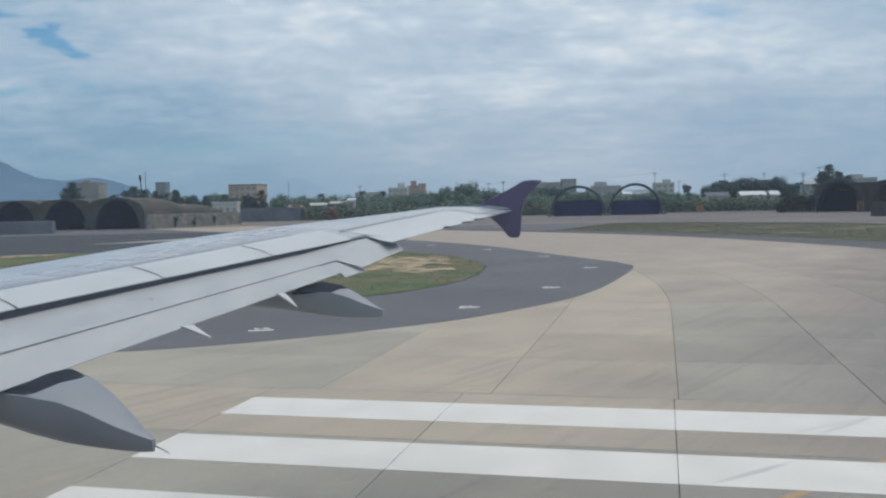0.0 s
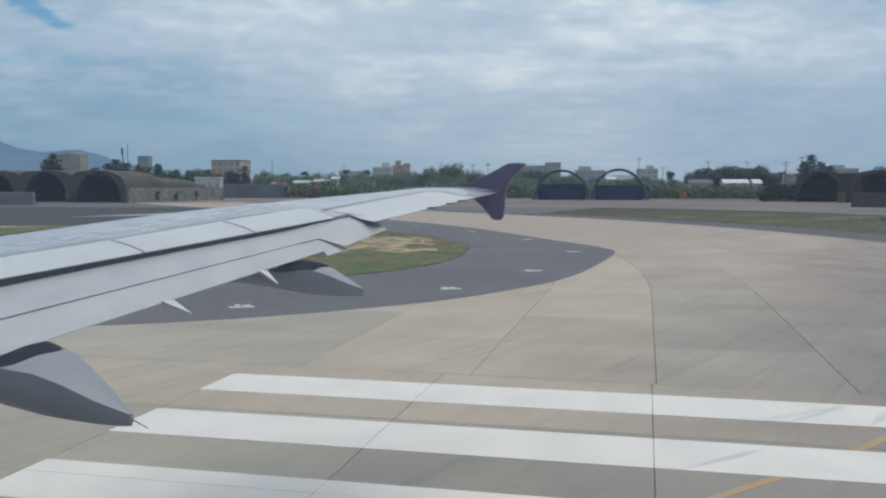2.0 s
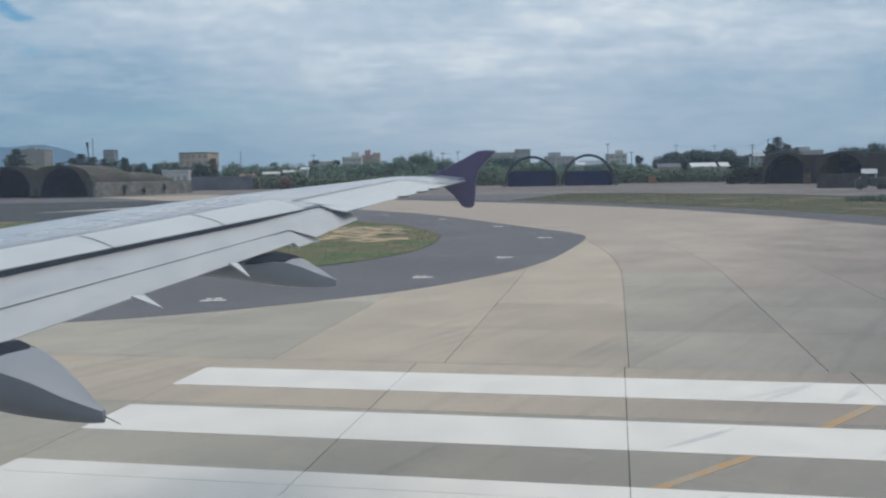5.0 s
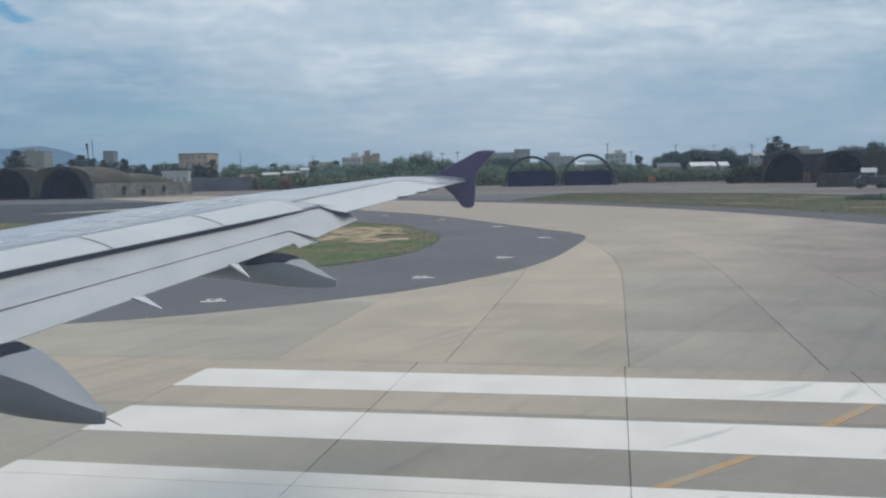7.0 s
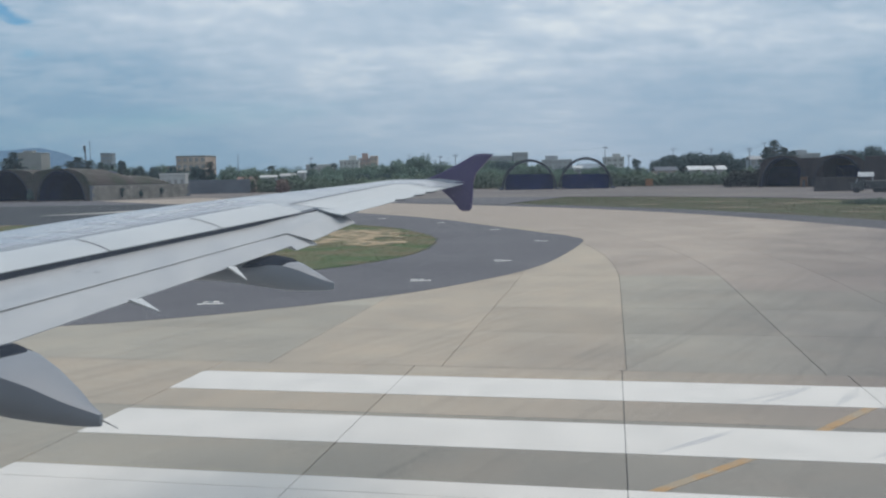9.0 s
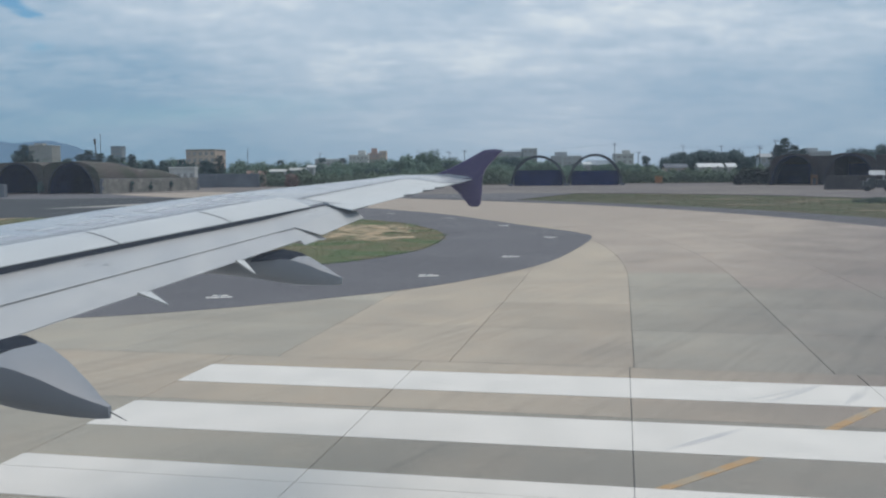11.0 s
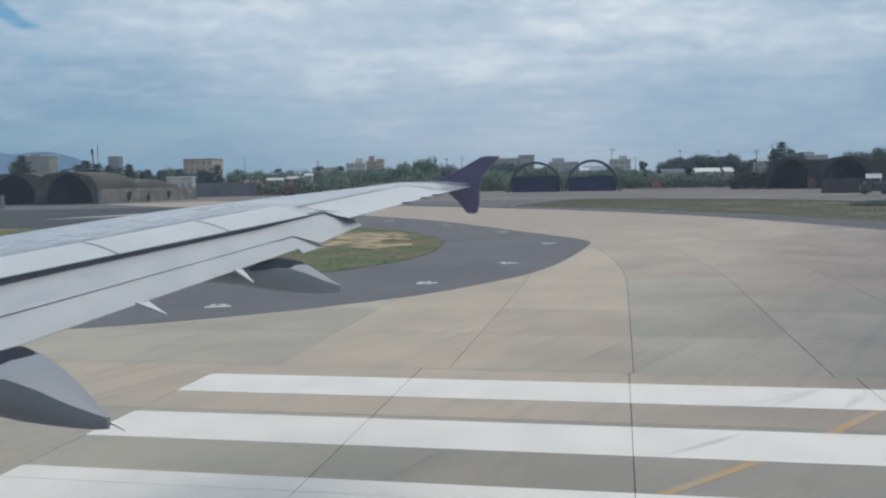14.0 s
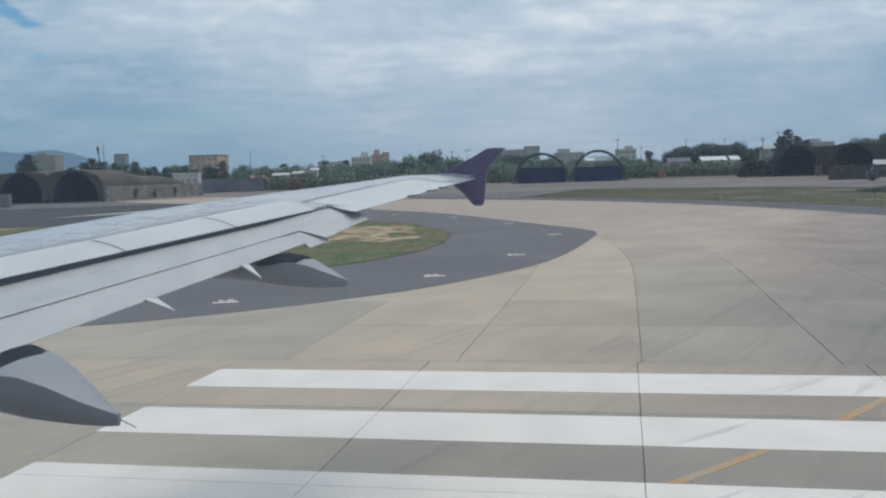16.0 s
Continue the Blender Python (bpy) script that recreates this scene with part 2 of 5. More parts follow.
M_WICK = material("dark rod", (0.05, 0.05, 0.055), rough=0.5, bump=0)
M_CABIN = material("dark purple unseen hull", (0.085, 0.06, 0.13), rough=0.4, var=0.06, bump=0)
M_TYRE = material("tyre rubber", (0.03, 0.03, 0.03), rough=0.8)
M_SHELTER = material("weathered shelter concrete", (0.10, 0.082, 0.072), rough=0.95, var=0.4, scale=0.16, fine=1.3, second=(0.068, 0.064, 0.056), bump=0.4, dist=0.1)
M_EARTH = material("earth cover with thin weeds", (0.082, 0.069, 0.062), rough=0.95, var=0.4, scale=0.16, fine=1.1, second=(0.055, 0.060, 0.042), contrast=(0.40, 0.58), bump=0.5, dist=0.12)
M_DARK_ASPHALT = material("darker asphalt", (0.047, 0.049, 0.052), rough=0.85, var=0.25, scale=0.05, fine=3, bump=0.2, second=(0.038, 0.040, 0.043), spec=0.3, stretch=(0.35, 1, 1))
M_HEDGE = material("dusky hedge leaves", (0.062, 0.062, 0.062), rough=0.9, var=0.3, scale=0.2, fine=2, second=(0.048, 0.062, 0.046), by_island=0.25, bump=0, spec=0.15)
M_RIB = material("weathered arch rib", (0.066, 0.071, 0.086), rough=0.9, var=0.3, scale=0.3, fine=2)
M_RIM = material("arch rim concrete", (0.036, 0.040, 0.056), rough=0.9, var=0.3, scale=0.3, fine=2)
# deep navy: the shade and blue haze of the mouths, put into colour
M_INSIDE = material("lining with blue-dark mouth shade", (0.011, 0.020, 0.100), rough=0.85, var=0.3, scale=0.3, fine=2)
M_BLOCK = material("revetment blocks", (0.26, 0.245, 0.215), rough=0.95, var=0.25, scale=0.3, fine=2.5, second=(0.17, 0.165, 0.145), by_object=0.3)
M_WALLC = material("grey blast wall", (0.150, 0.165, 0.19), rough=0.9, var=0.3, scale=0.2, fine=2, second=(0.11, 0.122, 0.142))
M_BLAST = material("dark blast concrete", (0.058, 0.049, 0.049), rough=0.9, var=0.25, scale=0.3, fine=2, second=(0.042, 0.037, 0.039))
M_RUST = material("rusty brown render", (0.050, 0.037, 0.037), rough=0.9, var=0.3, scale=0.3, fine=2, second=(0.044, 0.038, 0.038))
# leaf colours raised and blued, with distance haze painted into them
M_LEAF = material("leaves", (0.172, 0.242, 0.185), rough=0.9, var=0.2, scale=0.12, fine=2, second=(0.142, 0.203, 0.156), by_object=0.35, by_island=0.2, bump=0, spec=0.15)
M_SCRUB = material("scrub leaves paled for haze", (0.160, 0.212, 0.140), rough=0.9, var=0.20, scale=0.09, fine=1.2, second=(0.088, 0.120, 0.092), contrast=(0.38, 0.62), by_island=0.2, bump=0, spec=0.15)
M_LEAF_DARK = material("dark leaves", (0.080, 0.118, 0.115), rough=0.9, var=0.2, scale=0.3, fine=2, second=(0.067, 0.099, 0.098), by_island=0.2, bump=0, spec=0.15)
M_BARK = material("bark", (0.10, 0.08, 0.06), rough=0.95, var=0.3, scale=1, fine=8)
M_POLE = material("weathered pole", (0.09, 0.09, 0.09), rough=0.7, var=0.2)
# glass colour kept pale so distance haze is painted into the windows
M_GLASS = material("window glass paled for haze", (0.36, 0.35, 0.345), rough=0.2, var=0.1, bump=0)
# distance haze is mixed into the hills' base colour
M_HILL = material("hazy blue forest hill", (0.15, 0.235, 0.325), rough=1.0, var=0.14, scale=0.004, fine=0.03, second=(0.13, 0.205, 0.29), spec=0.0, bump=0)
M_ORANGE = material("orange painted steel", (0.32, 0.15, 0.06), rough=0.6)
M_HUT = material("weathered orange render", (0.15, 0.08, 0.05), rough=0.85, var=0.3, scale=0.8, fine=4)
M_TRUCK = material("dull green truck paint", (0.045, 0.05, 0.05), rough=0.5)
M_STEEL = material("galvanised steel", (0.35, 0.36, 0.37), rough=0.5, metal=0.4)


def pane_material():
    """Clear acrylic; a little scattered daylight stands in for haze over the view."""
    m = bpy.data.materials.new("acrylic pane with haze scatter")
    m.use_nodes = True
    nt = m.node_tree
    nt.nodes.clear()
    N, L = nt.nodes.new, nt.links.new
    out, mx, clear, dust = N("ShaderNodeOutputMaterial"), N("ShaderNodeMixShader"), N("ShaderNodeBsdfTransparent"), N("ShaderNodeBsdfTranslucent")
    # bluish scatter, its share tuned to lift the darks as haze would
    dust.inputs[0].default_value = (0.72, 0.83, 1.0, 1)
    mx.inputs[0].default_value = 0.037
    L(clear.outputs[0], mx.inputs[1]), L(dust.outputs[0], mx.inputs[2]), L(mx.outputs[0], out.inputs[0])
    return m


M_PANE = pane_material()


def wall_paint(name, c):
    return material(name, c, rough=0.9, var=0.15, scale=0.15, fine=1.2, second=tuple(v * 0.8 for v in c))


M_TAN = wall_paint("tan render", (0.56, 0.44, 0.36))
M_GREY = wall_paint("grey render", (0.42, 0.435, 0.45))
M_PALE = wall_paint("pale render", (0.55, 0.55, 0.53))
# far haze is put into this wall colour
M_MIST = wall_paint("grey render with blue haze", (0.25, 0.295, 0.335))
M_PINK = wall_paint("pinkish render", (0.45, 0.34, 0.30))
M_CREAM = wall_paint("cream render", (0.33, 0.335, 0.32))
M_MOSS = wall_paint("mossy roof edge", (0.26, 0.265, 0.245))
M_ROOFW = material("white sheet roof", (0.55, 0.57, 0.58), rough=0.45, var=0.08, scale=0.3, fine=2)
M_SHEETING = material("weathered pale sheeting", (0.36, 0.38, 0.40), rough=0.55, var=0.15, scale=0.5, fine=3)
M_ROOFR = material("faded red roof", (0.26, 0.15, 0.12), rough=0.8, var=0.2)

# ---- mesh helpers ----


def mesh_of(bm, name, mat, smooth=False):
    me = bpy.data.meshes.new(name)
    bm.to_mesh(me)
    bm.free()
    me.materials.append(mat)
    if smooth:
        for p in me.polygons:
            p.use_smooth = True
        me.set_sharp_from_angle(angle=radians(38))
    return me


def part(name, bm, mat, parent=None, label="", smooth=False):
    ob = new(name, mesh_of(bm, name, mat, smooth))
    ob.parent = parent
    return tagged(ob, label=label)


def thing(name, label, category, group="", kind="", at=None):
    ob = new(name)
    if at is not None:
        ob.matrix_world = at
    return tagged(ob, label, category, group, kind)


def box(bm, x0, x1, y0, y1, z0, z1, bevel=0.0):
    vs = [bm.verts.new(v) for v in ((x0, y0, z0), (x1, y0, z0), (x1, y1, z0), (x0, y1, z0), (x0, y0, z1), (x1, y0, z1), (x1, y1, z1), (x0, y1, z1))]
    fs = [bm.faces.new([vs[i] for i in f]) for f in ((3, 2, 1, 0), (4, 5, 6, 7), (0, 1, 5, 4), (1, 2, 6, 5), (2, 3, 7, 6), (3, 0, 4, 7))]
    if bevel:
        bmesh.ops.bevel(bm, geom=list({e for f in fs for e in f.edges}), offset=bevel, segments=1, affect="EDGES")
    return bm


def boxed(*a, **k):
    return box(bmesh.new(), *a, **k)


def rod(bm, a, b, r0, r1=None, n=8):
    a, b = Vector(a), Vector(b)
    r1 = r0 if r1 is None else r1
    q = (b - a).to_track_quat("Z", "Y")
    rings = []
    for p, r in ((a, r0), (b, r1)):
        rings.append([bm.verts.new(p + q @ Vector((r * math.cos(i * math.tau / n), r * math.sin(i * math.tau / n), 0))) for i in range(n)])
    for i in range(n):
        bm.faces.new((rings[0][i], rings[0][(i + 1) % n], rings[1][(i + 1) % n], rings[1][i]))
    bm.faces.new(rings[0][::-1]), bm.faces.new(rings[1])
    return bm


def rodded(*a, **k):
    return rod(bmesh.new(), *a, **k)


def loft(bm, rings, caps=True, closed=True):
    """Skins a row of rings of equal length."""
    rows = [[bm.verts.new(p) for p in r] for r in rings]
    n = len(rows[0])
    for a, b in zip(rows, rows[1:]):
        for i in range(n if closed else n - 1):
            bm.faces.new((a[i], a[(i + 1) % n], b[(i + 1) % n], b[i]))
    if caps:
        bm.faces.new(rows[0][::-1]), bm.faces.new(rows[-1])
    bmesh.ops.recalc_face_normals(bm, faces=bm.faces)
    return bm


def sheet(name, outline, z, mat, thick=0.05):
    """A flat slab of any outline, its top at z."""
    bm = bmesh.new()
    top = [bm.verts.new((x, y, z)) for x, y in outline]
    low = [bm.verts.new((x, y, z - thick)) for x, y in outline]
    for tri in tessellate_polygon([[Vector((x, y, 0)) for x, y in outline]]):
        bm.faces.new([top[i] for i in tri])
    for i in range(len(top)):
        j = (i + 1) % len(top)
        bm.faces.new((top[i], low[i], low[j], top[j]))
    bmesh.ops.recalc_face_normals(bm, faces=bm.faces)
    return part(name, bm, mat)


def smooth_line(points, steps=8):
    """Catmull-Rom through a few control points."""
    pts = [Vector(p) for p in points]
    pts = [2 * pts[0] - pts[1], *pts, 2 * pts[-1] - pts[-2]]
    out = []
    for a, b, c, d in zip(pts, pts[1:], pts[2:], pts[3:]):
        for i in range(steps):
            t = i / steps
            out.append(tuple(0.5 * (2 * b + (c - a) * t + (2 * a - 5 * b + 4 * c - d) * t * t + (3 * b - a - 3 * c + d) * t ** 3)))
    return out + [tuple(pts[-2])]


# ---- plan of the airfield: u along the runway, v across it ----
TURN = radians(-10.8)
CU, SU = math.cos(TURN), math.sin(TURN)


def field(u, v):
    return (CU * u - SU * v, SU * u + CU * v)


EDGE = 21.62                     # runway edge joint
ARC_V, ARC_R = 39.6, 114.0       # the taxiway runs straight, then bends left on this radius
BEND = radians(46)


def taxi(w, s):
    """A point of the taxiway: w metres right of its reference line, s metres past the runway edge."""
    v = EDGE + s
    if v <= ARC_V:
        return field(w, v)
    a = (v - ARC_V) / ARC_R
    b = min(a, BEND)
    u, v = -ARC_R + (ARC_R + w) * math.cos(b), ARC_V + (ARC_R + w) * math.sin(b)
    extra = (a - b) * ARC_R
    return field(u - extra * math.sin(b), v + extra * math.cos(b))


# ---- large structure ----
bm = bmesh.new()
R_FAR = 4900
edge = [bm.verts.new((R_FAR * math.cos(i * math.tau / 64), R_FAR * math.sin(i * math.tau / 64), -0.12)) for i in range(64)]
bm.faces.new(edge)
ground = tagged(part("ground", bm, M_GRASS), "dry grassy flat ground reaching to the horizon", "ground", kind="structure")

apron = tagged(sheet("apron", [(-260, 150), (-150, 187), (-60, 190), (15, 201), (43, 187), (62, 160), (70, 135), (90, 95), (200, 60), (320, 330), (60, 335), (-40, 345), (-260, 300)],
                     -0.02, M_APRON, 0.09), "dusty tan concrete apron before the aircraft shelters", "apron", kind="structure")

# asphalt shoulder outside the bend, infield asphalt inside it
rim_s = [i * 4.0 for i in range(0, 62)]
shoulder = tagged(sheet("shoulder", [taxi(24.9, s) for s in rim_s] + [taxi(33.6, s) for s in rim_s[::-1]], -0.03, M_SHOULDER, 0.08),
                  "dark asphalt shoulder along the outer edge of the taxiway", "shoulder", kind="structure")
link = tagged(sheet("link_asphalt", [taxi(33.4, s) for s in range(216, 104, -4)] + [(9, 146), (14, 160), (27, 194), (15, 203), (-60, 192), (-150, 190)], -0.024, M_ASPHALT, 0.06),
              "grey asphalt between the taxiway shoulder and the apron", "asphalt", kind="structure")
fillet = smooth_line([field(*p) for p in ((-150, 22.6), (-60, 22.8), (-30, 24.1), (-17.7, 26.5), (-9.4, 33.7), (-5.45, 40.9), (-3.62, 47), (-2.62, 55), (-2.02, 63.2), (-2.3, 67.0), (-3.3, 69.1))])
inner = [taxi(-2.2 + 3.1 * max(0.0, (72 - s) / 24) ** 2, s) for s in range(48, 240, 3)]
infield = tagged(sheet("infield_asphalt", fillet + inner + [field(-330, 160), field(-330, 22.6)], 0.012, M_ASPHALT, 0.08),
                 "dark grey asphalt shoulder curving round the grass island", "asphalt", kind="structure")

strip = tagged(sheet("pale_strip", [(-58, 128), (-51, 133.5), (-44, 146), (-37, 152), (-30, 166), (-40, 160), (-50, 148)], 0.022, M_STRIP, 0.03), "pale worn concrete strip crossing the asphalt", "pavement", kind="structure")
dark_sheet = tagged(sheet("old_asphalt", [(-330, 92), (-150, 92), (-66, 95), (-50, 98.5), (-44, 102), (-38, 118), (-34, 140), (-30, 160), (-28, 176), (-60, 186), (-150, 183), (-260, 152), (-330, 140)], 0.017, M_DARK_ASPHALT, 0.03),
             "darker asphalt before the shelter apron", "asphalt", kind="structure")
island_rim = smooth_line([field(*p) for p in ((-60, 46), (-40, 43), (-26, 41.5), (-16.2, 43.4), (-12.7, 49.6), (-11.9, 57), (-13.2, 67), (-16.5, 75), (-20.5, 82), (-30, 90), (-52, 96), (-66, 86), (-70, 60), (-60, 46))])[:-1]
island = tagged(sheet("grass_island", island_rim, 0.05, M_TURF, 0.12), "rounded grass island with bare sandy patches", "grass", kind="structure")


def blob(cx, cy, rx, ry, turn, seed, n=26):
    rnd = random.Random(seed)
    ks = [rnd.uniform(-0.3, 0.3) for _ in range(6)]
    pts = []
    for i in range(n):
        a = i * math.tau / n
        r = 1 + 0.5 * ks[0] * math.sin(2 * a + 1) + 0.6 * ks[1] * math.sin(3 * a) + 0.6 * ks[2] * math.sin(5 * a + 2) + 0.5 * ks[3] * math.sin(7 * a) + rnd.uniform(-0.10, 0.10)
        x, y = rx * r * math.cos(a), ry * r * math.sin(a)
        pts.append((cx + x * math.cos(turn) - y * math.sin(turn), cy + x * math.sin(turn) + y * math.cos(turn)))
    return pts


def grass_tufts(name, count, place, seed, label, tall=(0.12, 0.35), wide=0.25, spare=(), mat=None):
    """Loose blades of grass, each a bent narrow leaf."""
    rnd = random.Random(seed)
    vs, fs = [], []
    while len(fs) < count:
        x, y, z = place(rnd)
        if any((x - cx) ** 2 / rx ** 2 + (y - cy) ** 2 / ry ** 2 < rnd.uniform(0.0, 1.0) for cx, cy, rx, ry in spare):
            continue
        a, h, w = rnd.uniform(0, math.tau), rnd.uniform(*tall), wide * rnd.uniform(0.5, 1)
        dx, dy = math.cos(a) * w, math.sin(a) * w
        lx, ly = rnd.uniform(-3, 3) * h, rnd.uniform(-3, 3) * h
        i = len(vs)
        vs += [(x - dx, y - dy, z), (x + dx, y + dy, z), (x + lx + dx * 0.3, y + ly + dy * 0.3, z + h), (x + lx - dx * 0.3, y + ly - dy * 0.3, z + h)]
        fs.append((i, i + 1, i + 2, i + 3))
    me = bpy.data.meshes.new(name)
    me.from_pydata(vs, [], fs)
    me.materials.append(mat or M_BLADE)
    return tagged(new(name, me), label, "grass", kind="stuff")


def inside(poly, x, y):
    hit = False
    for (x0, y0), (x1, y1) in zip(poly, poly[1:] + poly[:1]):
        if (y0 > y) != (y1 > y) and x < (x1 - x0) * (y - y0) / (y1 - y0) + x0:
            hit = not hit
    return hit


SANDY = [(-8.3, 76.8, 4.6, 5.4), (-12.5, 77.5, 5.0, 6.0), (-8.2, 68.4, 3.6, 3.2), (-12.5, 70.0, 4.0, 4.0), (-5.2, 64.2, 2.1, 2.6), (-3.4, 65.0, 1.0, 1.6), (-5.6, 71.6, 2.6, 2.6), (-5.0, 76.0, 1.4, 2.6), (-10.4, 63.5, 1.2, 1.6), (-3.6, 70.0, 0.7, 1.2),
         (-50.5, 94.2, 7.5, 1.7), (-56.0, 89.0, 11.0, 3.0)]
for i, (cx, cy, rx, ry) in enumerate(SANDY):
    tagged(sheet("sandy_patch", blob(cx, cy, rx * 0.9, ry * 0.9, 0.1 * i, i, 70), 0.058 + 0.004 * i, M_SAND, 0.03), "bare pale sandy soil in the grass", "soil", kind="structure")


def on_island(rnd):
    while True:
        x, y = rnd.uniform(-45, 3), rnd.uniform(39, 95)
        k = 1.0 + 0.025 * rnd.random() ** 2
        if inside(island_rim, -18 + (x + 18) / k, 65 + (y - 65) / k):
            return x, y, 0.04 if k < 1.012 else 0.012


THIN = [(x, y, rx * 1.3, ry * 1.3) for x, y, rx, ry in SANDY]
grass_tufts("island_grass", 80000, on_island, 4, "short green and straw grass on the island", tall=(0.012, 0.045), wide=0.05, spare=THIN)


def on_verge(rnd):
    while True:
        w, s = rnd.uniform(33.9, 95), rnd.uniform(0, 150)
        x, y = taxi(w, s)
        if y < 205 - max(0, x - 15) * 0.9 and -10 < x < 75 and x > 9 + 0.36 * (y - 146):
            return x, y, -0.13


grass_tufts("verge_grass", 30000, on_verge, 5, "rough green and dry grass verge beyond the shoulder", tall=(0.03, 0.10), wide=0.06, mat=M_STRAW)

# dry bare streaks in the verge
for i, (cx, cy, rx, ry) in enumerate(((52.6, 134, 2.6, 2.0), (48.2, 102.5, 3.0, 1.2), (40.0, 122.0, 3.5, 1.6), (31.5, 138.0, 3.2, 1.3), (57.0, 118.0, 2.4, 1.5), (60.0, 140.0, 4.0, 2.2), (45.0, 146.0, 4.2, 2.0))):
    tagged(sheet("dry_patch", blob(cx, cy, rx, ry, -0.35, 40 + i, 60), -0.075 + 0.004 * (i % 2), M_DRY, 0.03), "dry straw-coloured patch in the verge grass", "soil", kind="structure")

# runway markings: three broad white bars, cut by the slab joints
SLAB_U, SLAB_V = 5.05, 4.48
JOINT_U = [-9.88 + SLAB_U * k for k in range(0, 12)]
STRIPES = [20.48, 16.88, 13.28, 9.68]


def marking(name, pieces, mat, label, category):
    root = thing(name, label, category, kind="structure")
    for quad in pieces:
        bm = bmesh.new()
        top = [bm.verts.new((*field(u, v), 0.006)) for u, v in quad]
        low = [bm.verts.new((*field(u, v), 0.001)) for u, v in quad]
        bm.faces.new(top)
        for i in range(4):
            bm.faces.new((top[i], low[i], low[(i + 1) % 4], top[(i + 1) % 4]))
        bmesh.ops.recalc_face_normals(bm, faces=bm.faces)
        part("painted_slab", bm, mat, root)
    return root


for v in STRIPES:
    spans = [(v - 1.8, v)]
    for cut in (EDGE - 2 * SLAB_V, EDGE - SLAB_V, EDGE - 3 * SLAB_V):
        if v - 1.8 < cut < v:
            spans = [(v - 1.8, cut - 0.007), (cut + 0.007, v)]
    marking("threshold_stripe", [((a + 0.006, lo), (a + SLAB_U - 0.006, lo), (a + SLAB_U - 0.006, hi), (a + 0.006, hi)) for a in JOINT_U[:6] for lo, hi in spans],
            M_WHITE, "broad white painted runway stripe with fine cracks at the joints", "marking")


def uv_of(x, y):
    return CU * x + SU * y, -SU * x + CU * y


LEAD = [uv_of(2.2, 12.25), uv_of(5.0, 14.4), uv_of(6.9, 16.0), uv_of(8.6, 17.6)]


def lead_at(v):
    for (u0, v0), (u1, v1) in zip(LEAD, LEAD[1:]):
        if v <= v1:
            break
    return u0 + (u1 - u0) * (v - v0) / (v1 - v0)


lead = []
for lo, hi in ((13.29, 15.07), (16.89, 17.13), (17.15, 18.67)):
    steps = [lo + (hi - lo) * i / 4 for i in range(5)]
    for a, b in zip(steps, steps[1:]):
        lead.append(((lead_at(a) - 0.12, a), (lead_at(a) + 0.12, a), (lead_at(b) + 0.12, b), (lead_at(b) - 0.12, b)))
marking("lead_on_line", lead, M_YELLOW, "faded yellow painted taxi line between the white stripes", "marking")

TRACK = material("rubber trace", (0.55, 0.535, 0.525), rough=0.8, var=0.25, scale=1.2, fine=10, second=(0.67, 0.64, 0.595))
rnd = random.Random(3)
for k in range(45):
    v = STRIPES[k % 3] - 0.05
    u = rnd.uniform(1.5, 13.0) if k < 12 else rnd.uniform(5.0, 13.5)
    lean, wide = rnd.uniform(0.6, 1.6), rnd.uniform(0.07, 0.16)
    bm = bmesh.new()
    rows = [[(*field(u - lean * t - 0.15 * t * t + s * wide * math.sin(math.pi * (0.04 + 0.92 * t)), v - 0.05 - 1.6 * t), 0.0085) for s in (-1, 1)] for t in (1.0, 0.75, 0.5, 0.25, 0.0)]
    loft(bm, rows, caps=False, closed=False)
    tagged(part("tyre_mark", bm, TRACK), "faint grey tyre trace across a white stripe", "tyre mark", "tyre marks", kind="structure")

# small painted marks with a light along the asphalt edge
for x, y, a in ((-8.8, 34.3, 10), (-1.0, 40.8, 15), (3.3, 49.7, 25), (7.1, 64.1, 40), (4.9, 78.7, -30), (0.1, 92.3, -30), (-6.5, 104, -35)):
    m = pose(x, y, 0.013, 0, 0, a)
    root = thing("edge_mark", "small white painted mark with a low light on the asphalt", "marking", "edge marks", at=m)
    part("painted_bar", boxed(-0.48, 0.48, -0.42, -0.16, 0, 0.006), M_WHITE, root)
    part("painted_bar", boxed(-0.30, 0.30, 0.10, 0.38, 0, 0.006), M_WHITE, root)
    bm = rodded((0, -0.02, 0), (0, -0.02, 0.05), 0.11, 0.08, n=10)
    part("light_fitting", bm, M_STEEL, root)

# ---- the airliner: x outboard from the cabin window, y forward, z up ----
HEAD = pose(0, 0, 0, 0, 0, 78)
airliner = thing("airliner", "standing jet airliner with grey wing and purple wingtip fence", "airplane", at=HEAD)
TIP = 15.4


def z_te(x):
    return 4.556 - 0.089 * (TIP - x)


def y_le(x):
    return 4.30 + 0.50 * (TIP - x) + (0.25 * max(0, 4.8 - x))


def y_spoil(x):
    return 5.71 - 0.323 * (max(x, 4.6) - 7.25)


def y_ail(x):
    return 3.765 - 0.232 * (x - 11.36)


def y_crease(x):
    """Line on which the upper skin's curve ends, on the spoilers' tail and on to the tip."""
    return 5.73 - 0.323 * (max(x, 4.6) - 7.25)


def skin(k, full):
    return 5 * full * (0.2969 * math.sqrt(k) - 0.126 * k - 0.3516 * k * k + 0.2843 * k ** 3 - 0.1015 * k ** 4)


def ease(a, b, x):
    t = min(max((x - a) / (b - a), 0.0), 1.0)
    return t * t * (3 - 2 * t)


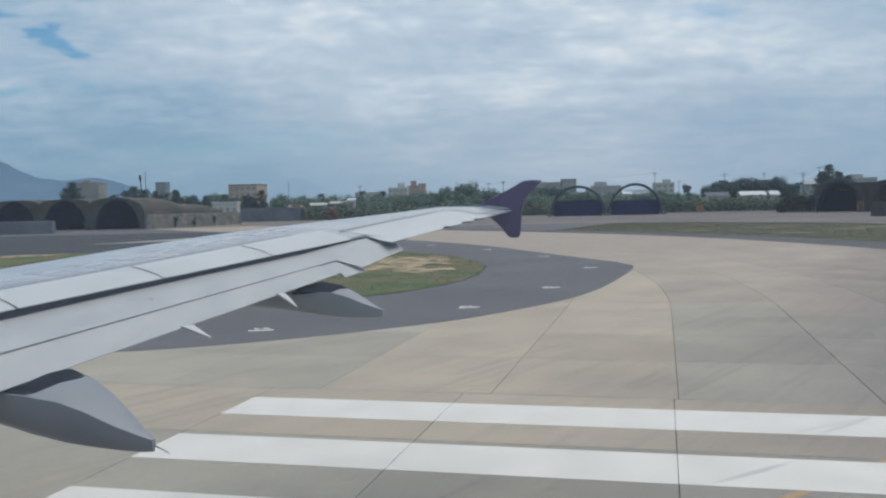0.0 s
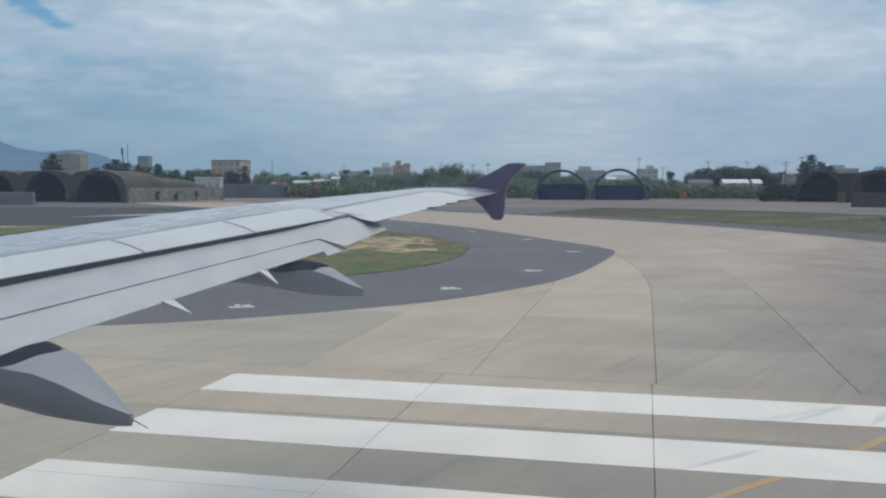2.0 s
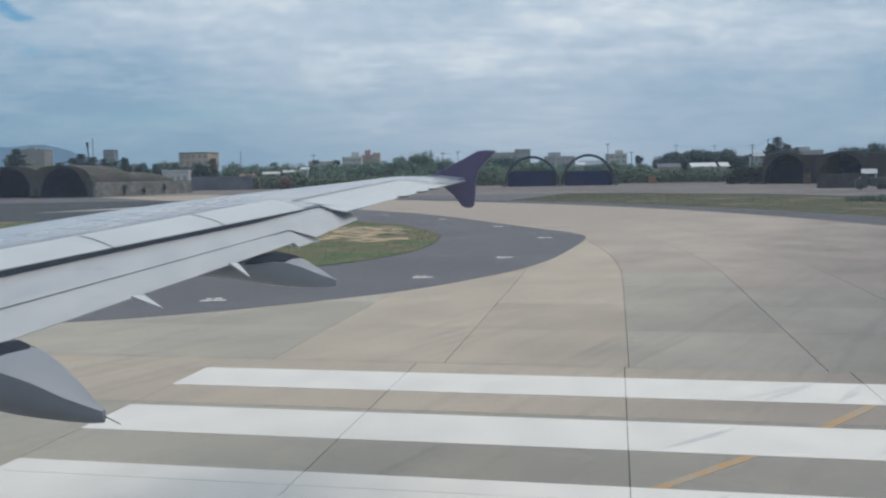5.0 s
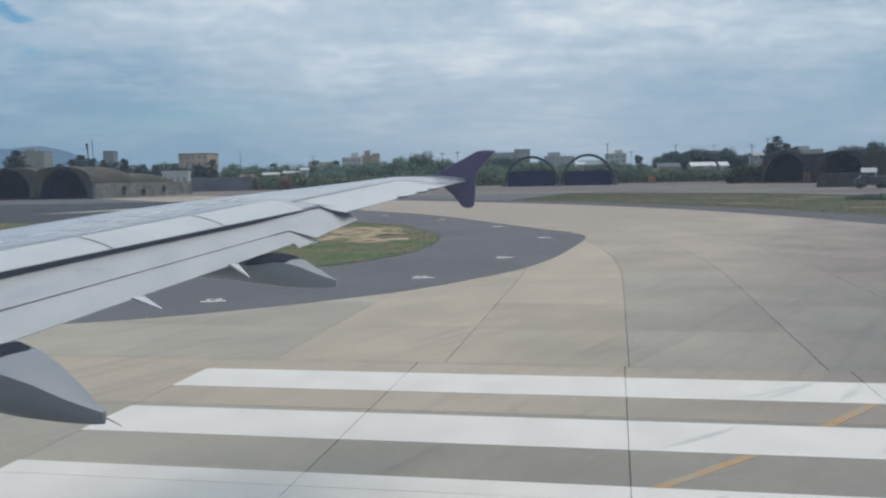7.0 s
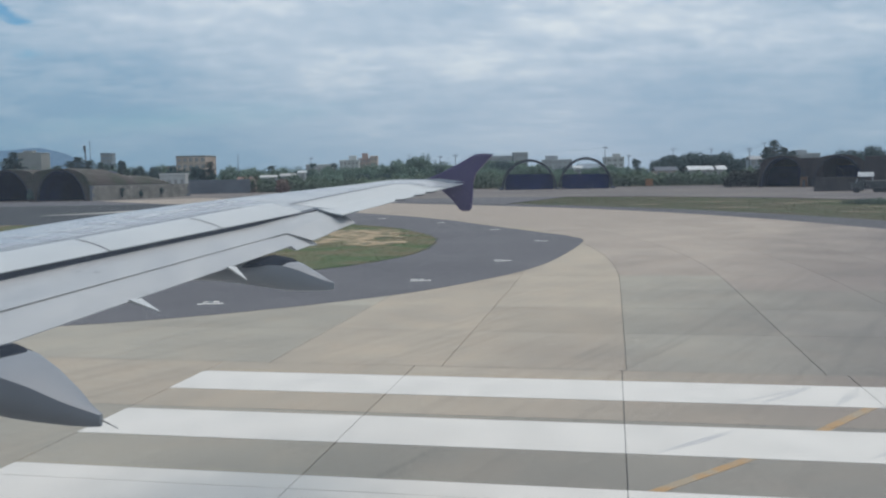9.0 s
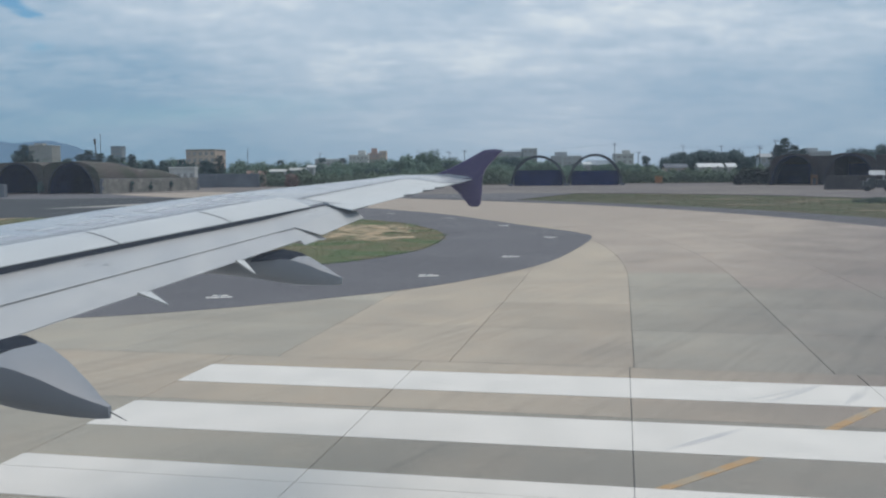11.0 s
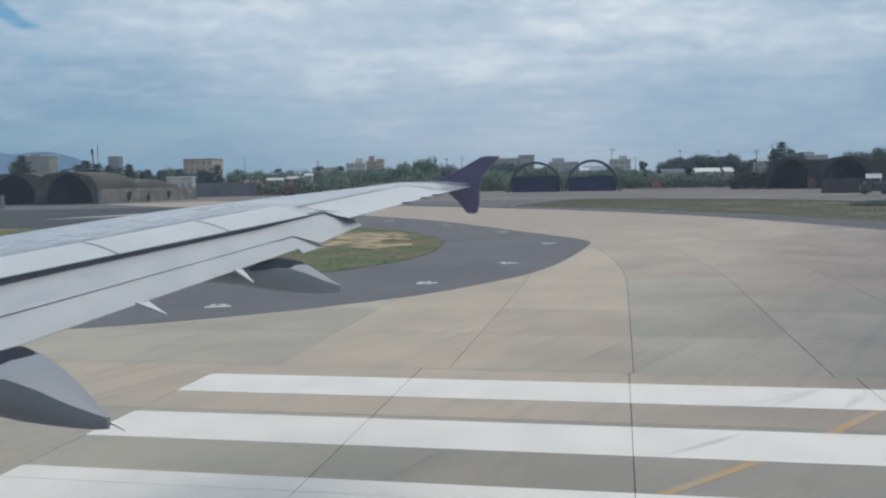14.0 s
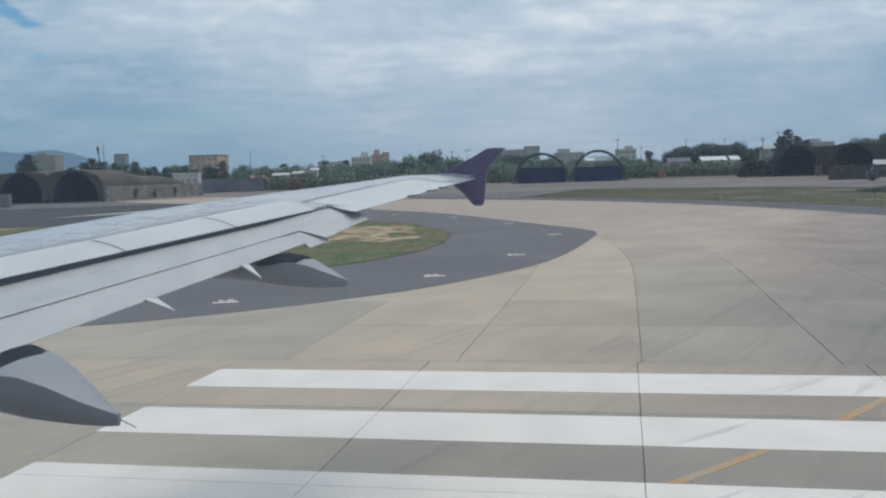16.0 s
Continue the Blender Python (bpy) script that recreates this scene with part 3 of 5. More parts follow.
def wing_top(x, y):
    """Height of the upper skin."""
    c = y_le(x) - y_crease(x)
    k = max((y_le(x) - y) / c, 0.0)               # 0 at the nose, 1 at the crease
    if k > 1:
        return z_te(x) + 0.004 - 0.05 * (k - 1) * c
    g = ease(8.0, 11.5, x) * (1 - 0.55 * ease(12.0, 15.2, x))
    return z_te(x) + 0.004 + c * ((0.012 + 0.034 * g) * (1 - k) + 0.5 * skin(k, 0.115 + 0.018 * g) + 0.17 * k ** 3 * (1 - k))


def wing_low(x, y):
    c = y_le(x) - y_crease(x)
    k = max((y_le(x) - y) / c, 0.0)
    if k > 1:
        return z_te(x) - 0.03
    return z_te(x) + c * (0.012 * (1 - k) - (0.6 if x < 11.4 else 0.3) * skin(k, 0.12)) - 0.03 * min(1, 2 * k)


def section(x, te, n=40):
    ys = [y_le(x) - (y_le(x) - te) * (i / n) ** 1.5 for i in range(n + 1)]
    return [(x, y, wing_top(x, y)) for y in ys] + [(x, y, wing_low(x, y)) for y in ys[::-1][:-1]]


SPOIL_IN, SPOIL_OUT = 4.9, 11.5
wing = part("wing", loft(bmesh.new(), [section(x, y_spoil(x) + 0.07) for x in [0.4, 2, 3.5] + [4.6 + 0.2 * i for i in range(35)] + [11.45]]), M_SKIN, airliner, "grey painted metal wing", smooth=True)
part("outer_wing", loft(bmesh.new(), [section(x, y_spoil(x) + 0.07) for x in (11.46, 11.86)] + [section(x, y_ail(x) + 0.02) for x in (11.87, 12.3, 12.7, 13.1, 13.5, 13.9, 14.3, 14.6, 14.9, 15.15, 15.40)]), M_SKIN, wing, smooth=True)


def panel(x0, x1, front, back, mat, name, label="", lift=0.010, thick=0.009, n=6, m=6, slant=0.0):
    """A skin panel that follows the wing's upper surface between two edge lines; slant leans its ends outboard going forward."""
    bm = bmesh.new()
    top, low = [], []
    for i in range(n + 1):
        x = x0 + (x1 - x0) * i / n
        pts = []
        for j in range(m + 1):
            y = front(x) + (back(x) - front(x)) * j / m
            pts.append((x + slant * (y - back(x)), y - 0.3 * slant * (y - back(x))))
        top.append([bm.verts.new((a, b, wing_top(a, b) + lift)) for a, b in pts])
        low.append([bm.verts.new((a, b, wing_top(a, b) + lift - thick)) for a, b in pts])
    for i in range(n):
        for j in range(m):
            bm.faces.new((top[i][j], top[i + 1][j], top[i + 1][j + 1], top[i][j + 1]))
            bm.faces.new((low[i][j], low[i][j + 1], low[i + 1][j + 1], low[i + 1][j]))
    rim_t = [top[i][0] for i in range(n + 1)] + [top[n][j] for j in range(1, m + 1)] + [top[i][m] for i in range(n - 1, -1, -1)] + [top[0][j] for j in range(m - 1, 0, -1)]
    rim_l = [low[i][0] for i in range(n + 1)] + [low[n][j] for j in range(1, m + 1)] + [low[i][m] for i in range(n - 1, -1, -1)] + [low[0][j] for j in range(m - 1, 0, -1)]
    for i in range(len(rim_t)):
        k = (i + 1) % len(rim_t)
        bm.faces.new((rim_t[i], rim_l[i], rim_l[k], rim_t[k]))
    bmesh.ops.recalc_face_normals(bm, faces=bm.faces)
    return part(name, bm, mat, wing, label)


SPOIL = [(4.95, 6.87), (6.90, 8.455), (8.485, 10.03), (10.06, 11.50)]
for a, b in SPOIL:
    panel(a, b, lambda x: y_spoil(x) + 0.60, y_spoil, M_PANEL, "spoiler", "pale painted spoiler panel", slant=0.34)
panel(11.87, 14.62, lambda x: y_ail(x) + 0.95 - 0.03 * (x - 11.4), y_ail, M_PANEL, "aileron", "pale painted aileron", lift=0.003, thick=0.003)
# the aileron's root runs out to a slanting corner over the flap
ROOT = ((11.44, y_ail(11.44)), (11.64, y_ail(11.62)), (11.868, y_ail(11.868)), (11.868, y_spoil(11.868) + 0.03), (11.60, 3.98))
# the lower dark plate stands in for shade in the gap
for name, d0, d1, grow, mat in (("aileron_root", 0.006, -0.007, 0.0, M_PANEL), ("aileron_seal", -0.008, -0.014, 0.006, M_COVE_SHADE)):
    part(name, loft(bmesh.new(), [[(x + grow * (11.8 - x), y + grow, wing_top(x, y) + d) for x, y in ROOT] for d in (d0, d1)]), mat, wing)


def seam(points, wide, name="seam", mat=None, lift=0.0135):
    """A thin dark sealant line laid on the upper skin."""
    pts = []
    for (xa, ya), (xb, yb) in zip(points, points[1:]):
        pts += [(xa + (xb - xa) * i / 10, ya + (yb - ya) * i / 10) for i in range(10)]
    pts.append(points[-1])
    bm = bmesh.new()
    rows = []
    for i, (x, y) in enumerate(pts):
        a, b = pts[max(i - 1, 0)], pts[min(i + 1, len(pts) - 1)]
        d = Vector((b[0] - a[0], b[1] - a[1])).normalized() * wide / 2
        rows.append([(x - d.y, y + d.x, wing_top(x - d.y, y + d.x) + lift), (x + d.y, y - d.x, wing_top(x + d.y, y - d.x) + lift)])
    loft(bm, rows, caps=False, closed=False)
    return part(name, bm, mat or M_SEAM, wing)


for x in (6.885, 8.47, 10.045):
    seam([(x + 0.34 * 0.58, y_spoil(x) + 0.52), (x, y_spoil(x) + 0.004)], 0.022)
seam([(11.75, y_ail(11.75) + 0.94), (14.55, y_ail(14.55) + 0.86), (14.68, y_ail(14.68) + 0.75), (14.66, y_ail(14.66) + 0.02)], 0.03)
M_FAINT = material("worn skin joint", (0.33, 0.345, 0.37), rough=0.6, var=0.2, scale=2, bump=0)
M_LILAC = material("faded lilac lettering", (0.405, 0.412, 0.455), rough=0.35, var=0.1, scale=3, bump=0)


def skin_bar(xa, ya, xb, yb, wide, mat):
    """A thin painted stroke on the upper skin from one plan place to another."""
    d = Vector((-(yb - ya), xb - xa)).normalized() * wide / 2
    rows = []
    for i in range(9):
        t = i / 8
        x, y = xa + (xb - xa) * t, ya + (yb - ya) * t
        (p, q), (u, v) = (x + d.x, y + d.y), (x - d.x, y - d.y)
        rows.append([(p, q, wing_top(p, q) + 0.0015), (u, v, wing_top(u, v) + 0.0015)])
    part("faded_bar", loft(bmesh.new(), rows, caps=False, closed=False), mat, wing, "pale unreadable lettering bar", smooth=True)


M_GHOST = material("pale worn lettering edge", (0.52, 0.53, 0.55), rough=0.35, var=0.1, scale=3, bump=0)
rnd = random.Random(17)
for k in range(9):
    x, deep = 7.55 + 0.50 * k + rnd.uniform(-0.05, 0.05), rnd.uniform(0.22, 0.38)
    y0 = y_spoil(x) + 0.92
    skin_bar(x, y0 + 0.02, x + deep, y0 - 0.06, rnd.uniform(0.12, 0.20), M_LILAC)
    if k % 3:
        skin_bar(x + 0.10, y0 + 0.46, x + 0.06 + deep * rnd.uniform(0.5, 1.0), y0 + 0.38, rnd.uniform(0.10, 0.18), M_LILAC)
    skin_bar(x + 0.05, y0 + 0.24, x + 0.04 + deep * rnd.uniform(0.5, 1.1), y0 + 0.16, 0.12, M_GHOST)
    if k % 2:
        skin_bar(x + 0.02, y0 + 0.03, x + 0.10, y0 + 0.42, 0.07, M_LILAC)
# joint of the skin just ahead of the spoilers
seam([(4.7, y_spoil(4.7) + 0.74), (8.0, y_spoil(8.0) + 0.74), (11.3, y_spoil(11.3) + 0.72)], 0.035, lift=0.004, mat=M_FAINT)

# cove behind the spoilers; dark colour holds the slot's shade over the flap
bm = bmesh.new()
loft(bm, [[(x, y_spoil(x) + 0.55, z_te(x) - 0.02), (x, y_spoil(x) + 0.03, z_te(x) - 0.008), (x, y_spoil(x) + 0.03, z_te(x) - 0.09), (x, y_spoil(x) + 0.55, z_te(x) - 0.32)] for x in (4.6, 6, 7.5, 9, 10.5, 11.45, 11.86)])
part("flap_cove", bm, M_COVE_SHADE, wing, "cove behind the spoilers, coloured dark for its shade")


def foil(x, y0, z0, y1, z1, fat, n=8):
    """Ring of a small aerofoil from its nose (y0, z0) to its tail (y1, z1)."""
    top, low = [], []
    for i in range(n + 1):
        k = i / n
        yt = fat * 2.6 * (math.sqrt(k) - k) * 0.5 + fat * 0.06 * (1 - k) + 0.004
        y, z = y0 + (y1 - y0) * k, z0 + (z1 - z0) * k
        top.append((x, y, z + yt)), low.append((x, y, z - yt * 0.7))
    return top + low[::-1]


def flap_line(x):
    """Tail line of the main flap: y and z."""
    return 5.19 - 0.242 * (x - 6.55), 3.595 + 0.0985 * (x - 6.55)


def main_ring(x, more=0.002):
    """Flap section; more runs its tail on past the tab's end."""
    y, z = flap_line(x)
    out = ease(10.6, 11.4, x)
    ring = foil(x, y_spoil(x) + 0.45, z_te(x) - 0.10 + 0.05 * ease(5.5, 9.0, x) + 0.02 * ease(10.0, 11.5, x), y, z + 0.065 * out, 0.11 - 0.03 * out)
    low = z - more * 0.12 - (0.055 * (1 - out) if more > 0.1 else 0.0)
    return ring[:9] + [(x, y - more, low + 0.003), (x, y - more, low - 0.003)] + ring[9:]


tail_y = flap_line(11.67)[0] - 0.30
raked = [(x + 0.8 * (y - tail_y), y - 0.18 * (y - tail_y), z + 0.07 * (y - tail_y)) for x, y, z in main_ring(11.67, 0.30)]
part("flap", loft(bmesh.new(), [main_ring(x) for x in (4.85, 6, 7, 8, 9, 10, 10.60)] + [main_ring(x, m) for x, m in ((10.62, 0.34), (11.2, 0.34), (11.66, 0.30))] + [raked]), M_FLAP, wing, "grey painted trailing-edge flap")


def tab_ring(x, droop=0.0):
    y, z = flap_line(x)
    return foil(x, y + 0.05, z - 0.018, 4.84 - 0.203 * (x - 6.08) - droop * 0.7, 3.394 + 0.1132 * (x - 6.08) - droop, 0.05)


part("flap_tab", loft(bmesh.new(), [tab_ring(x) for x in (4.85, 6, 7, 8, 9, 9.9, 10.22)] + [tab_ring(x, 0.06) for x in (10.25, 10.58)] + [tab_ring(x, 0.07) for x in (10.60, 10.72)]), M_FLAP, wing, "grey painted flap tab")


# pale rub mark and oil smudges on the flap skin
def flap_top(x, k):
    """A place on the main flap's upper face, k from its nose to its tail."""
    i = min(int(k * 8), 7)
    (_, ya, za), (_, yb, zb) = main_ring(x)[i], main_ring(x)[i + 1]
    q = k * 8 - i
    return Vector((x, ya + (yb - ya) * q, za + (zb - za) * q))


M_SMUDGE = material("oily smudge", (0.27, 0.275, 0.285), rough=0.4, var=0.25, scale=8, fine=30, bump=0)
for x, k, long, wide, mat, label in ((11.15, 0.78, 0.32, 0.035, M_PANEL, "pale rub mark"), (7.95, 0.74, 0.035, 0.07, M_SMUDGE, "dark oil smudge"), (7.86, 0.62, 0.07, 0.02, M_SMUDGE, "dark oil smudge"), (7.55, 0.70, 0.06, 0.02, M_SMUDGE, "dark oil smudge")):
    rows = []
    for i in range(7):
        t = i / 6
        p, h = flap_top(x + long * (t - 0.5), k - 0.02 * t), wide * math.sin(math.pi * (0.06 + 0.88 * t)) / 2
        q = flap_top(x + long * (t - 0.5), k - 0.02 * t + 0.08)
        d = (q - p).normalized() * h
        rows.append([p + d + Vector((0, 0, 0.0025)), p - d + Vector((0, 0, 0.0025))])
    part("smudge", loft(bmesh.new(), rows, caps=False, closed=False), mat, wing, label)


def track_fairing(dx, dy, dz, k, tilt=0.0, wick=True, slim=1.0, shade_y=4.60, shade_end=5.7):
    """A drooped canoe under the flap: flat top, deep sides, narrow tail."""
    rows = [  # y, inboard x, outboard x, inboard top z, outboard top z, keel z
        (6.9, 5.75, 6.20, 3.38, 3.38, 3.28), (6.3, 5.68, 6.24, 3.35, 3.36, 3.22), (5.7, 5.63, 6.26, 3.34, 3.35, 3.15), (5.2, 5.64, 6.26, 3.32, 3.37, 3.05),
        (4.85, 5.68, 6.24, 3.30, 3.41, 2.95), (4.55, 5.73, 6.20, 3.25, 3.335, 2.885), (4.35, 5.78, 6.15, 3.17, 3.235, 2.862), (4.12, 5.84, 6.07, 3.05, 3.095, 2.845),
        (3.96, 5.90, 6.00, 2.975, 2.985, 2.838), (3.87, 5.93, 5.97, 2.938, 2.938, 2.848)]
    rings = []
    for y, a, b, ta, tb, g in rows:
        c, h = (a + b) / 2, (b - a) / 2 * (slim if y < 4.9 else 1.0)
        prof = [(-1.0, 1.0), (-0.9, 1.02), (0.0, 1.06), (0.9, 1.02), (1.0, 1.0), (1.03, 0.7), (0.9, 0.35), (0.5, 0.06), (0, 0.0), (-0.5, 0.06), (-0.9, 0.35), (-1.03, 0.7)]
        ring = []
        for px, pz in prof:
            t = ta + (tb - ta) * (px + 1) / 2
            ring.append((5.95 + (c + px * h - 5.95) * k + dx, 3.88 + (y - 3.88) * k + dy, 2.87 + (g + (t - g) * pz - 2.87 - tilt * (y - 3.88)) * k + dz))
        rings.append(ring)
    f = part("track_fairing", loft(bmesh.new(), rings), M_FAIRING, wing, "grey drooped flap track fairing", smooth=True)
    # dark sheet where the canoe drops clear, standing in for shade under the flap
    def top_at(y, f):
        for (ya, a0, b0, ta0, tb0, g0), (yb, a1, b1, ta1, tb1, g1) in zip(rows, rows[1:]):
            if yb <= y <= ya:
                q = (ya - y) / (ya - yb)
                a, b, ta, tb, g = (m + (n - m) * q for m, n in zip((a0, b0, ta0, tb0, g0), (a1, b1, ta1, tb1, g1)))
                h = (b - a) / 2 * (slim if y < 4.9 else 1.0)
                t = ta + (tb - ta) * (f + 1) / 2
                return (a + b) / 2 + f * h, y, g + (t - g) * (1.06 - 0.06 * f * f)
    shade_rings = []
    for f in (-0.96, -0.6, -0.2, 0.2, 0.6, 0.98):
        y0 = shade_y + 0.085 * (1 - f)
        line = [top_at(y0 + (shade_end - y0) * i / 7, f) for i in range(8)]
        ring = [(x, y, z + (0.002 if i == 0 else 0.012)) for i, (x, y, z) in enumerate(line)] + [(x, y, z - 0.02) for x, y, z in line[::-1]]
        shade_rings.append([(5.95 + (x - 5.95) * k + dx, 3.88 + (y - 3.88) * k + dy, 2.87 + (z - 2.87 - tilt * (y - 3.88)) * k + dz) for x, y, z in ring])
    part("drive_bay", loft(bmesh.new(), shade_rings), M_FLAP_SHADE, wing, "dark sheet standing in for shade under the flap")
    if wick:
        part("static_wick", rodded((5.95 + dx, 3.90 + dy, 2.91 + dz), (5.975 + dx, 3.75 + dy, 2.83 + dz), 0.006, 0.003, n=5), M_WICK, wing)
    return f


track_fairing(0, 0, 0, 1.0)
track_fairing(3.75, -0.57, 0.56, 0.80, tilt=0.10, wick=False, slim=0.62, shade_y=4.42, shade_end=5.12)

for x, tip_y, tip_z in ((7.5, 4.24, 3.475), (8.95, 4.02, 3.60)):
    y, z = 4.84 - 0.203 * (x - 6.08), 3.394 + 0.1132 * (x - 6.08)
    base = x + 0.11
    y, z = 4.84 - 0.203 * (base - 6.08), 3.394 + 0.1132 * (base - 6.08)
    bm = loft(bmesh.new(), [[(xx - w, yy, zz + h), (xx + w, yy, zz + h), (xx + w * 0.8, yy, zz - h), (xx - w * 0.8, yy, zz - h)] for xx, yy, zz, w, h in
                            ((base + 0.02, y + 0.06, z - 0.012, 0.10, 0.014), (base, y + 0.01, z - 0.006, 0.09, 0.014), (x, tip_y, tip_z, 0.008, 0.006))])
    part("hinge_spike", bm, M_PANEL, wing, "pale pointed hinge fairing on the flap edge")

# wingtip fence with its swept upper and lower fins
FENCE = [(2.32, 5.035), (2.48, 5.05), (2.64, 5.04), (2.93, 4.885), (3.22, 4.74), (3.60, 4.585), (3.55, 4.50), (3.24, 4.43), (3.07, 4.28), (2.92, 4.09), (2.87, 4.065), (2.76, 4.065), (2.715, 4.11), (2.69, 4.30), (2.68, 4.55), (2.62, 4.72)]
bm = bmesh.new()
mid = [(x_off, s) for x_off, s in ((-0.035, 0.94), (-0.02, 1.0), (0.02, 1.0), (0.035, 0.94))]
cy, cz = 3.0, 4.55
loft(bm, [[(TIP + 0.02 + xo, cy + (y - cy) * s, cz + (z - cz) * s) for y, z in FENCE] for xo, s in mid])
part("wingtip_fence", bm, M_PURPLE, wing, "deep purple wingtip fence")
bm = loft(bmesh.new(), [[(TIP - d, y_ail(TIP) + f * 1.38 + 0.02, z_te(TIP) + h * g + 0.02) for f, g in ((0, 0.0), (0.3, 1), (0.7, 1), (1.0, 0.2), (0.7, -0.8), (0.3, -0.8))] for d, h in ((0.02, 0.055), (-0.01, 0.045))])
part("tip_cap", bm, M_SKIN, wing)

for x in (12.95, 13.55, 13.95):
    part("static_wick", rodded((x, y_ail(x) + 0.03, z_te(x) - 0.01), (x + 0.03, y_ail(x) - 0.13, z_te(x) - 0.003), 0.013, 0.007, n=5), M_WICK, wing)

# plain closing hull round the camera: open at the window it looks out of
R_HULL, HULL_X, HULL_Z = 1.975, -1.62, 4.15
bm = bmesh.new()
hull_y = [-17, -12, -6, -2, -0.25, 0.45, 2, 5, 10, 15, 18.5]
ring_n = 48


def hull_r(y):
    return R_HULL * (0.35 + 0.65 * min(1, (y + 17) / 9)) if y < -8 else R_HULL * (1 if y < 14 else 0.72 if y > 16 else 0.95)


rows = [[bm.verts.new((HULL_X + hull_r(y) * math.cos(i * math.tau / ring_n), y, HULL_Z + (R_HULL - hull_r(y)) * 0.3 + hull_r(y) * math.sin(i * math.tau / ring_n))) for i in range(ring_n)] for y in hull_y]
for r, (a, b) in enumerate(zip(rows, rows[1:])):
    for i in range(ring_n):
        if hull_y[r] == -0.25 and i in (1, 2, 3):
            continue
        bm.faces.new((a[i], a[(i + 1) % ring_n], b[(i + 1) % ring_n], b[i]))
bm.faces.new(rows[0][::-1]), bm.faces.new(rows[-1])
# unseen hull; its dark purple is chosen to cut bounce on the wing
part("fuselage", bm, M_CABIN, airliner, "plain unseen fuselage, dark purple to cut bounce", smooth=True)
pane = part("window_pane", boxed(0.262, 0.265, -0.24, 0.44, 4.42, 4.96), M_PANE, airliner, "clear acrylic cabin window with scatter standing in for haze")
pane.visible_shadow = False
for x in (HULL_X + 3.8, HULL_X - 3.8):
    gear = part("landing_gear", rodded((x, 7.4, 0.55), (x, 7.4, 3.5), 0.12, 0.16, n=12), M_STEEL, airliner)
    for d in (-0.46, 0.46):
        part("tyre", rodded((x + d - 0.2, 7.4, 0.585), (x + d + 0.2, 7.4, 0.585), 0.585, n=24), M_TYRE, gear)
part("nose_gear", rodded((HULL_X, 17.5, 0.3), (HULL_X, 17.5, 3.2), 0.09, n=12), M_STEEL, airliner)
part("nose_tyre", rodded((HULL_X - 0.2, 17.5, 0.38), (HULL_X + 0.2, 17.5, 0.38), 0.38, n=20), M_TYRE, airliner)

# ---- foliage ----


def leaf_crown(seed, count, rx, rz, cz, leaf, lumps=20, flatten=0.8):
    """Leaves scattered over several uneven lumps, with gaps between."""
    rnd = random.Random(seed)
    centres = []
    for _ in range(lumps):
        a, r = rnd.uniform(0, math.tau), rx * math.sqrt(rnd.random()) * 0.75
        centres.append((r * math.cos(a), r * math.sin(a), cz + rz * rnd.uniform(-0.7, 0.75), rx * rnd.uniform(0.26, 0.46)))
    vs, fs = [], []
    for _ in range(count):
        cx, cy, c_z, cr = rnd.choice(centres)
        d = Vector((rnd.gauss(0, 1), rnd.gauss(0, 1), rnd.gauss(0, 1) * flatten)).normalized() * cr * rnd.uniform(0.65, 1.1)
        p = Vector((cx, cy, c_z)) + d
        if rnd.random() < 0.18:
            d = Vector((rnd.gauss(0, 1), rnd.gauss(0, 1), rnd.gauss(0, 1))).normalized() * rnd.random() ** 0.4 * 0.8
            p = Vector((rx * d.x, rx * d.y, cz + rz * d.z))
        q = (d.to_track_quat('Z', 'Y') @ Euler((rnd.uniform(-0.6, 0.6), rnd.uniform(-0.6, 0.6), rnd.uniform(0, 6.28))).to_quaternion()).to_matrix()
        s = leaf * rnd.uniform(0.6, 1.3)
        i = len(vs)
        for a, b in ((-1, 0), (0, -0.55), (1, 0), (0, 0.55)):
            vs.append(tuple(p + q @ Vector((a * s, b * s, 0.15 * s * abs(a)))))
        fs.append((i, i + 1, i + 2, i + 3))
    return vs, fs



# ---- aircraft shelters ----


def arch_points(w, h, n=20, flat=1.0):
    return [(-w / 2 * math.cos(math.pi * i / n), h * math.sin(math.pi * i / n) ** flat) for i in range(n + 1)]


def vault(bm, w, h, y0, y1, t, n=20):
    """A thick round vault from y0 to y1."""
    inner, outer = arch_points(w, h, n), arch_points(w + 2 * t, h + t, n)
    rings = [[bm.verts.new((x, y, z)) for x, z in prof] for prof, y in ((inner, y0), (outer, y0), (outer, y1), (inner, y1))]
    for a, b in zip(rings, rings[1:] + rings[:1]):
        for i in range(n):
            bm.faces.new((a[i], a[i + 1], b[i + 1], b[i]))
    bmesh.ops.recalc_face_normals(bm, faces=bm.faces)
    return bm


